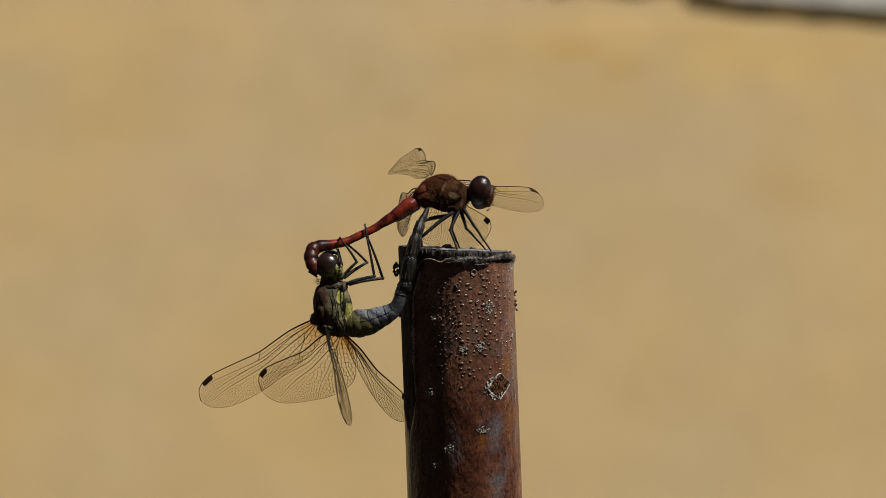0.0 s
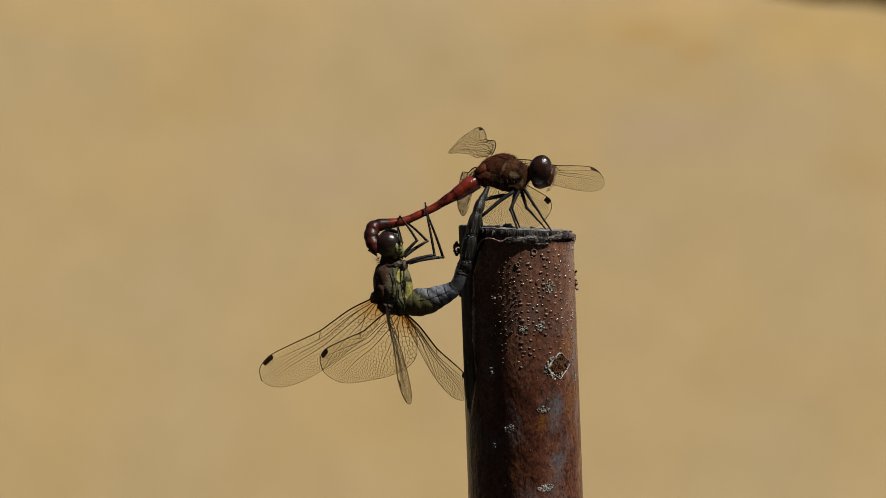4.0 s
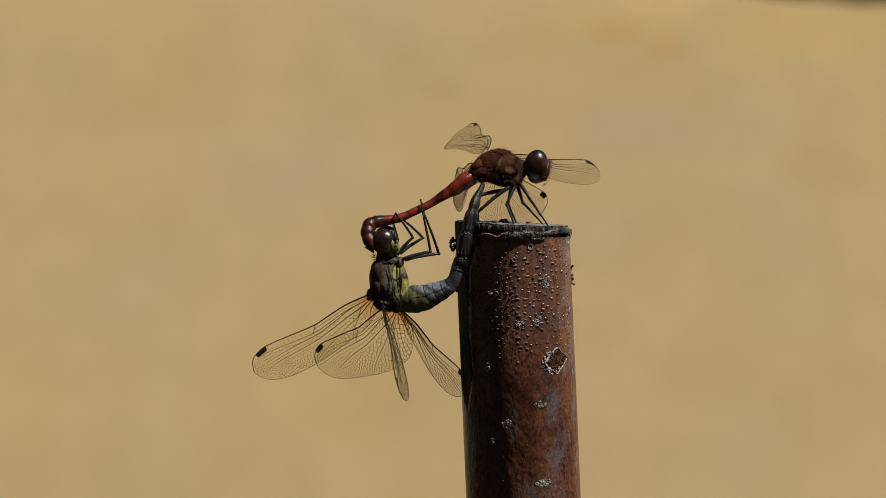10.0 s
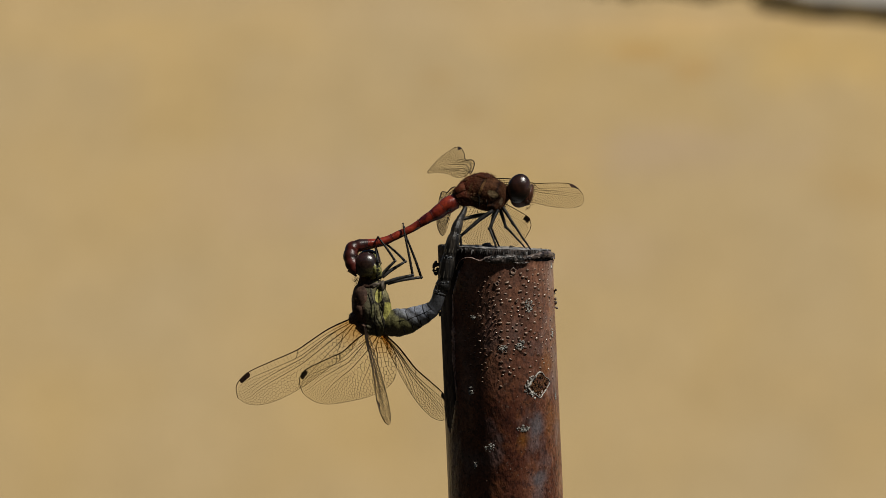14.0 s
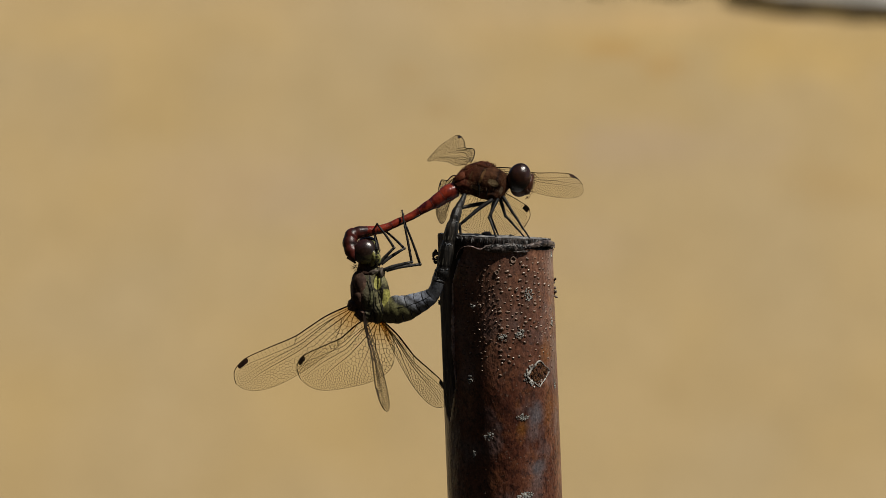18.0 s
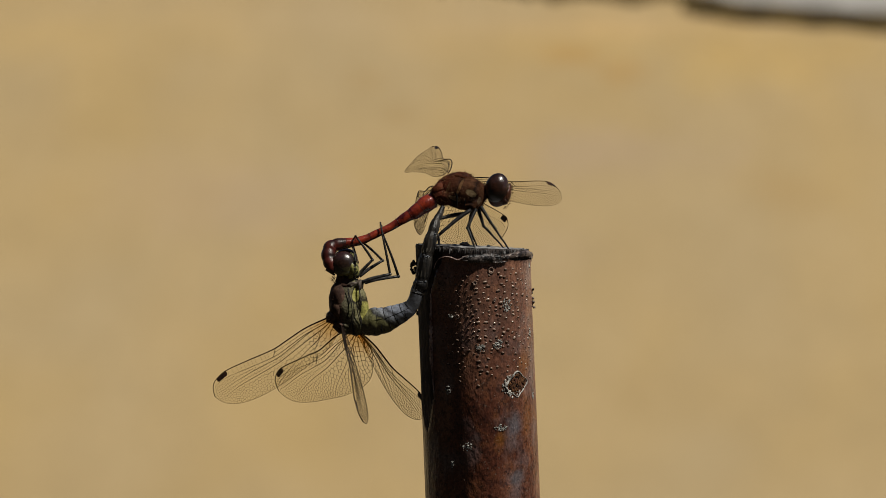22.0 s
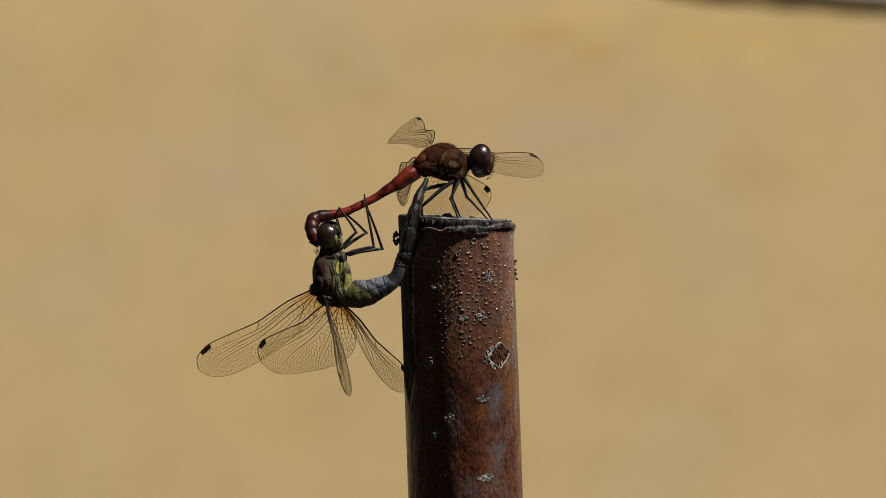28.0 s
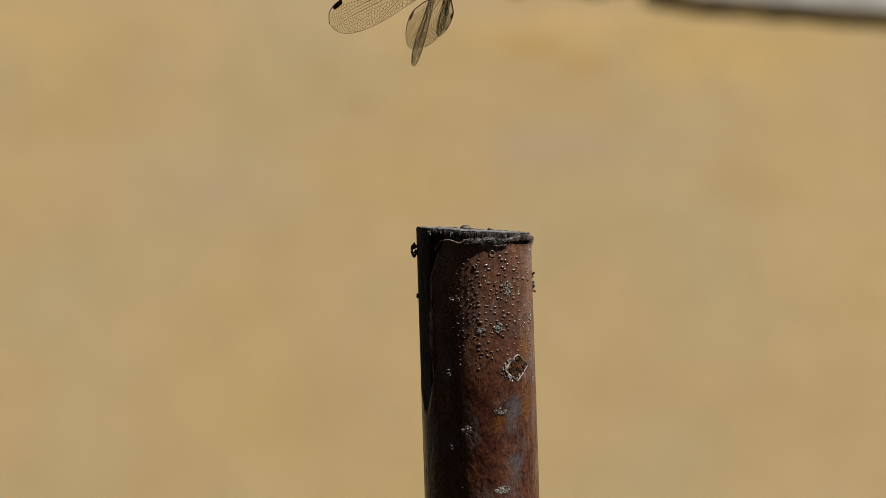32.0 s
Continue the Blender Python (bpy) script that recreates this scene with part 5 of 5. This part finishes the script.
    tube(bm, segmented(high, 8, (1.45, 3.07, 4.07, 5.1, 6.2), 0.13), 1, 11, 0.95, 0.03)
    part("abdomen_tip", bm, SLATEDARK, abdomen, "dark slate rear of the abdomen", smooth=False)
    for i in (1, 2, 3, 4, 5, 6):
        bm = bmesh.new()
        hoop(bm, low[i], low[i + 1], 0.5, (low[i][3] + low[i + 1][3]) / 2 * 0.96, 0.075)
        part("segment_ring", bm, BLACK, abdomen)
    # pale joints and broken pale streaks on the dark rear
    rnd = random.Random(61)
    for i in (3, 4, 5):
        a, b = Vector(high[i][:3]), Vector(high[i + 1][:3])
        r = high[i][3]
        bm = bmesh.new()
        for k in range(4):
            x = rnd.uniform(-0.75, 0.75)
            c = a + Vector((x * r, -math.sqrt(1 - x * x) * r * 0.95, rnd.uniform(-0.15, 0.15)))
            blob(bm, c, (rnd.uniform(0.15, 0.35), 0.08, rnd.uniform(0.08, 0.16)), (0, 0, math.degrees(math.asin(x))), 0.5, 8, 6)
        part("segment_ring", bm, SLATE, abdomen, "pale blue-grey joint")
    # pale lengthwise panels between dark ridges
    for i, lo, hi in ((1, 0.55, 0.95), (2, 0.1, 0.98), (3, 0.14, 0.98), (4, 0.14, 0.98)):
        bm = bmesh.new()
        for x, wide in ((-0.62, 0.1), (-0.2, 0.17), (0.3, 0.13), (0.72, 0.08)):
            rows = []
            for k in range(7):
                u = lo + (hi - lo) * k / 6
                c = Vector(high[i][:3]).lerp(Vector(high[i + 1][:3]), u)
                r = high[i][3] + (high[i + 1][3] - high[i][3]) * u
                y = x + 0.05 * noise.noise((u * 3, i * 5, x * 9))
                rows.append((c.x + y * r, c.y - math.sqrt(1 - y * y) * r * 0.93, c.z, wide * (0.35 + 0.65 * math.sin(math.pi * (k + 0.7) / 7.4)) * (1 + 0.5 * noise.noise((u * 9, i, x * 4)))))
            tube(bm, rows, 2, 8, 0.55, 0.15)
        part("pale_panel", bm, PANEL, abdomen, "grey-olive lengthwise panels")
    # dark line along the side
    bm = bmesh.new()
    tube(bm, [(*(Vector(r[:3]) + Vector((0.05, -r[3] * 0.945, r[3] * 0.12))), 0.07) for r in low[1:7]], 4, 6)
    tube(bm, [(*(Vector(r[:3]) + Vector((0.05, -r[3] * 0.72, r[3] * 0.62))), 0.045) for r in low[2:8]], 4, 6)
    part("side_line", bm, BLACK, abdomen, "thin dark side lines")
    for i in (1, 2, 3, 4, 5):
        a, b = Vector(low[i][:3]), Vector(low[i + 1][:3])
        r = low[i][3]
        for u, lo, hi in ((0.05, 35, 80), (0.75, 20, 70)):
            bm = bmesh.new()
            c = a.lerp(b, u)
            tube(bm, [(c.x + 0.25 * k * k * 0.1 - 0.2, c.y - math.cos(radians(g)) * r * 0.94, c.z - math.sin(radians(g)) * r * 0.985, w) for k, (g, w) in enumerate(zip(np.linspace(lo, hi, 5), (0.03, 0.09, 0.13, 0.09, 0.03)))], 3, 6)
            part("crescent_mark", bm, BLACK, abdomen, "black crescent mark")
    # legs: the front pairs grip the male's abdomen
    leg(t, [(-23.27, -7.00, -5.23), (-20.16, -8.00, -1.78), (-23.50, -7.40, 2.90), (-23.94, -6.00, 2.23)], 0.34, 9, 31, THIGH)
    leg(t, [(-22.72, -5.00, -5.01), (-18.15, -5.00, -1.89), (-23.05, -5.00, 2.45), (-23.27, -6.00, 1.78)], 0.34, 9, 32, THIGH)
    leg(t, [(-22.38, -7.40, -6.24), (-16.70, -8.00, -4.57), (-18.26, -6.80, 3.34), (-18.60, -6.00, 5.57)], 0.36, 11, 33, THIGH)
    leg(t, [(-21.71, -4.60, -6.24), (-15.03, -4.40, -5.01), (-18.04, -5.00, 3.12), (-18.37, -5.40, 4.90)], 0.36, 11, 34, THIGH)
    leg(t, [(-23.83, -8.00, -5.35), (-23.50, -9.00, -2.00), (-24.05, -7.60, 0.67)], 0.26, 0, 35)
    leg(t, [(-23.50, -4.00, -5.35), (-23.05, -3.00, -2.23), (-23.83, -4.60, 0.67)], 0.26, 0, 36)
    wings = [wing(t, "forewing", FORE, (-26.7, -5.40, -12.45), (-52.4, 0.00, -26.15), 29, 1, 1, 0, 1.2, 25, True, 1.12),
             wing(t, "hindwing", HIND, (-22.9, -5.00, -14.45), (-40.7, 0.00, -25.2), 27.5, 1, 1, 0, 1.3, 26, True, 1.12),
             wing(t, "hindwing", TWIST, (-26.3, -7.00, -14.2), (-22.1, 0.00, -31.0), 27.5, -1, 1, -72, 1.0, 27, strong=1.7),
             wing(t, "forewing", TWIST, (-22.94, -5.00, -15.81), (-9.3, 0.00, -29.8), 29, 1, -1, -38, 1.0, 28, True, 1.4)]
    return t, head, wings


ground()
verge()
walls()
post()
male_body, male_head, male_wings = male()
female_body, female_head, female_wings = female()


def motions():
    """The pair trembles on its perch, beats its wings and flies off at the end."""
    hip = Vector((-0.0030, -0.003, 0.0117))

    def held(ob, pivot, base, x, z, tilt):
        """The pose of a thing moved across and up, in millimetres, and tilted about a pivot."""
        move = Matrix.Translation(pivot + Vector((x, 0, z)) * MM) @ pose(0, 0, 0, 0, tilt, 0) @ Matrix.Translation(-pivot)
        return base @ move

    # seconds, across, up (millimetres): how the female sways
    sway = [
        (0, 0.73, 0.03), (0.5, 0.68, 0.47), (1, 0.80, 0.04), (1.5, 0.75, 0.01), (2, 0.69, -0.00), (2.5, 0.62, 0.13), (4.5, 0.72, 0.15),
        (5, 0.61, 0.06), (5.5, 0.49, 0.08), (6, 0.52, 0.11), (6.5, 0.54, -0.11), (7, 0.38, 0.41), (7.5, 0.68, -0.04), (8, 0.81, -0.30),
        (8.5, 0.43, 0.15), (9, 0.52, 0.09), (9.5, 0.52, -0.00), (10, 0.62, -0.06), (10.5, 0.60, 0.20), (11, 0.91, -0.17), (11.5, 0.40, 0.62),
        (12, 0.67, 0.10), (12.5, 0.30, 0.22), (13, 0.52, -0.12), (13.5, 0.67, -0.21), (14, 0.51, 0.01), (14.5, 0.69, -0.12), (15, 0.49, 0.15),
        (15.5, 0.58, -0.21), (17.5, 0.48, -0.11), (18, 0.32, 0.29), (18.5, 0.55, -0.09), (19, 0.15, 0.43), (19.5, 0.38, -0.01), (20, 0.03, 0.51),
        (20.5, 0.38, 0.11), (21, 0.60, -0.06), (21.5, 0.31, 0.43), (22, 0.40, -0.00), (22.5, 0.57, -0.09), (23, 0.17, 0.35), (23.5, 0.38, 0.00),
        (24, 0.27, 0.36), (24.5, 0.65, -0.18), (25, 0.77, -0.24), (25.5, 0.30, -0.00), (27.5, 0.42, -0.05), (28, 0.61, -0.28), (28.5, 0.45, 0.06),
        (29, 0.16, 0.31), (29.5, 0.48, -0.22), (30, 0.62, -0.35), (30.5, 0.16, -0.01), (31, 0.24, -0.23), (31.5, 0.10, 0.62),
    ]
    # seconds, degrees: how her spread forewing and hindwing quiver
    quiver = [
        (0, -0.1, 2.0), (0.5, -0.5, 0.6), (1, -0.4, 0.6), (2, -1.3, 0.2), (2.5, -0.4, 0.9), (4.5, -0.7, 0.5), (5, -0.8, 0.2), (6, 0.0, 0.2), (6.5, -0.2, -0.1),
        (7.5, 0.2, 0.0), (8, -0.4, -0.3), (9, 0.2, 0.6), (10, 2.3, 2.4), (10.5, 0.9, 0.3), (11, 1.3, 1.2), (12, 1.8, 1.8), (13, 1.6, 0.6), (14, 1.3, 0.5),
        (15, 1.5, 0.8), (17.5, 1.7, 1.1), (18, 1.7, 1.1), (19, 1.9, 1.0), (20, 2.2, 1.5), (21, 1.6, 1.8), (22, 1.3, 1.2), (23, 1.3, 1.3), (23.5, 0.3, 1.2),
        (24, 0.1, -0.5), (25, 0.6, 1.1), (27.5, 0.5, 1.5), (28, 0.7, 1.7), (29, 0.4, 0.4), (30, -0.1, 1.3), (31, -0.3, 0.5),
    ]
    waist = Vector((-0.0252, -0.006, -0.0110))
    leave = [(31.7, 0, 0, 0), (31.8, 0.3, 0.4, 0), (31.9, 0.6, 25.0, 21), (32.0, 20.3, 66.0, 25)]
    walk(female_body, [(t, held(female_body, waist, VIEW, x, z, 0)) for t, x, z in sway] + [(t, held(female_body, waist, VIEW, x, z, a)) for t, x, z, a in leave])
    leave = [(31.7, 0, 0, 0), (31.8, 0.2, 0.2, 0.5), (31.9, 4.6, 19.3, 6.6), (32.0, 24.0, 66.0, 8)]
    walk(male_body, [(t, held(male_body, hip, VIEW, 0, 0, math.degrees(z / 27))) for t, x, z in sway] + [(t, held(male_body, hip, VIEW, x, z, a)) for t, x, z, a in leave])
    # wing beats, in degrees: at the push-off, just after it, and higher up
    beats = {"male": [((0, -13, 0), (11, -4, 4), (10, 4, 4)), ((0, 6, 0), (23, 11, -70), (10, 10, -40)), ((0, 9, 0), (-7, -1, 2), (-10, 30, 0)), ((0, 28, 0), (-5, -2, -6), (-8, 20, -6))],
             "female": [((0, 0, 0), (-40, -14, -18), (12, -12, -34)), ((0, 0, 0), (-12, -8, 14), (-5, 4, -35)), ((0, 12, 0), (-3, -2, -10), (1, 7, 2)), ((0, 8, 0), (-40, -19, 59), (18, -5, 24))]}
    # seconds, degrees: how his spread forewing droops
    droop = [(0.5, 1.8), (2, 1.4), (4.5, 1.5), (6, 1.9), (6.5, 1.3), (7.5, 0.2), (8.5, 0.5), (10, 0.8), (12, 1.0), (13, 0.3), (15, 0.4), (17.5, 0.3), (19, 0.7), (20.5, 0.1), (22, -0.8), (23, 0), (24, -0.6), (25, 0), (28, 0), (29.5, -0.5), (31, -0.4)]
    for k, blade in enumerate(male_wings):
        home = Matrix.Translation(blade.location)
        first, second, third = beats["male"][k]
        flick = [(6.9, home), (7.0, home @ pose(0, 0, 0, -1, -13, -11)), (7.12, home)] if k == 2 else []
        flick = [(t, home @ pose(0, 0, 0, 0, a, 0)) for t, a in droop] if k == 0 else flick
        walk(blade, [(0, home @ pose(0, 0, 0, 0, 2.0 if k == 0 else 0, 0))] + flick + [(31.7, home), (31.8, home @ pose(0, 0, 0, *first)), (31.9, home @ pose(0, 0, 0, *second)), (32.0, home @ pose(0, 0, 0, *third))])
    for k, blade in enumerate(female_wings):
        home = Matrix.Translation(blade.location)
        first, second, third = beats["female"][k]
        rows = [(t, home @ pose(0, 0, 0, 0, (a, b, 1.9, 0.5)[k], 0)) for t, a, b in quiver]
        rest = home @ pose(0, 0, 0, 0, (0.0, 0.0, 1.9, 0.5)[k], 0)
        # one flick of all her wings
        turn = ((4, 0, -10), (0, 0, -8), (-4, 0, -8), (1, 1, -3))[k]
        rows = [r for r in rows if r[0] < 7] + [(6.9, rest), (7.0, home @ pose(0, 0, 0, *turn)), (7.12, rest)] + [r for r in rows if r[0] > 7]
        rows += [(31.7, home), (31.8, home @ pose(0, 0, 0, *first)), (31.9, home @ pose(0, 0, 0, *second)), (32.0, home @ pose(0, 0, 0, *third))]
        walk(blade, rows)


motions()
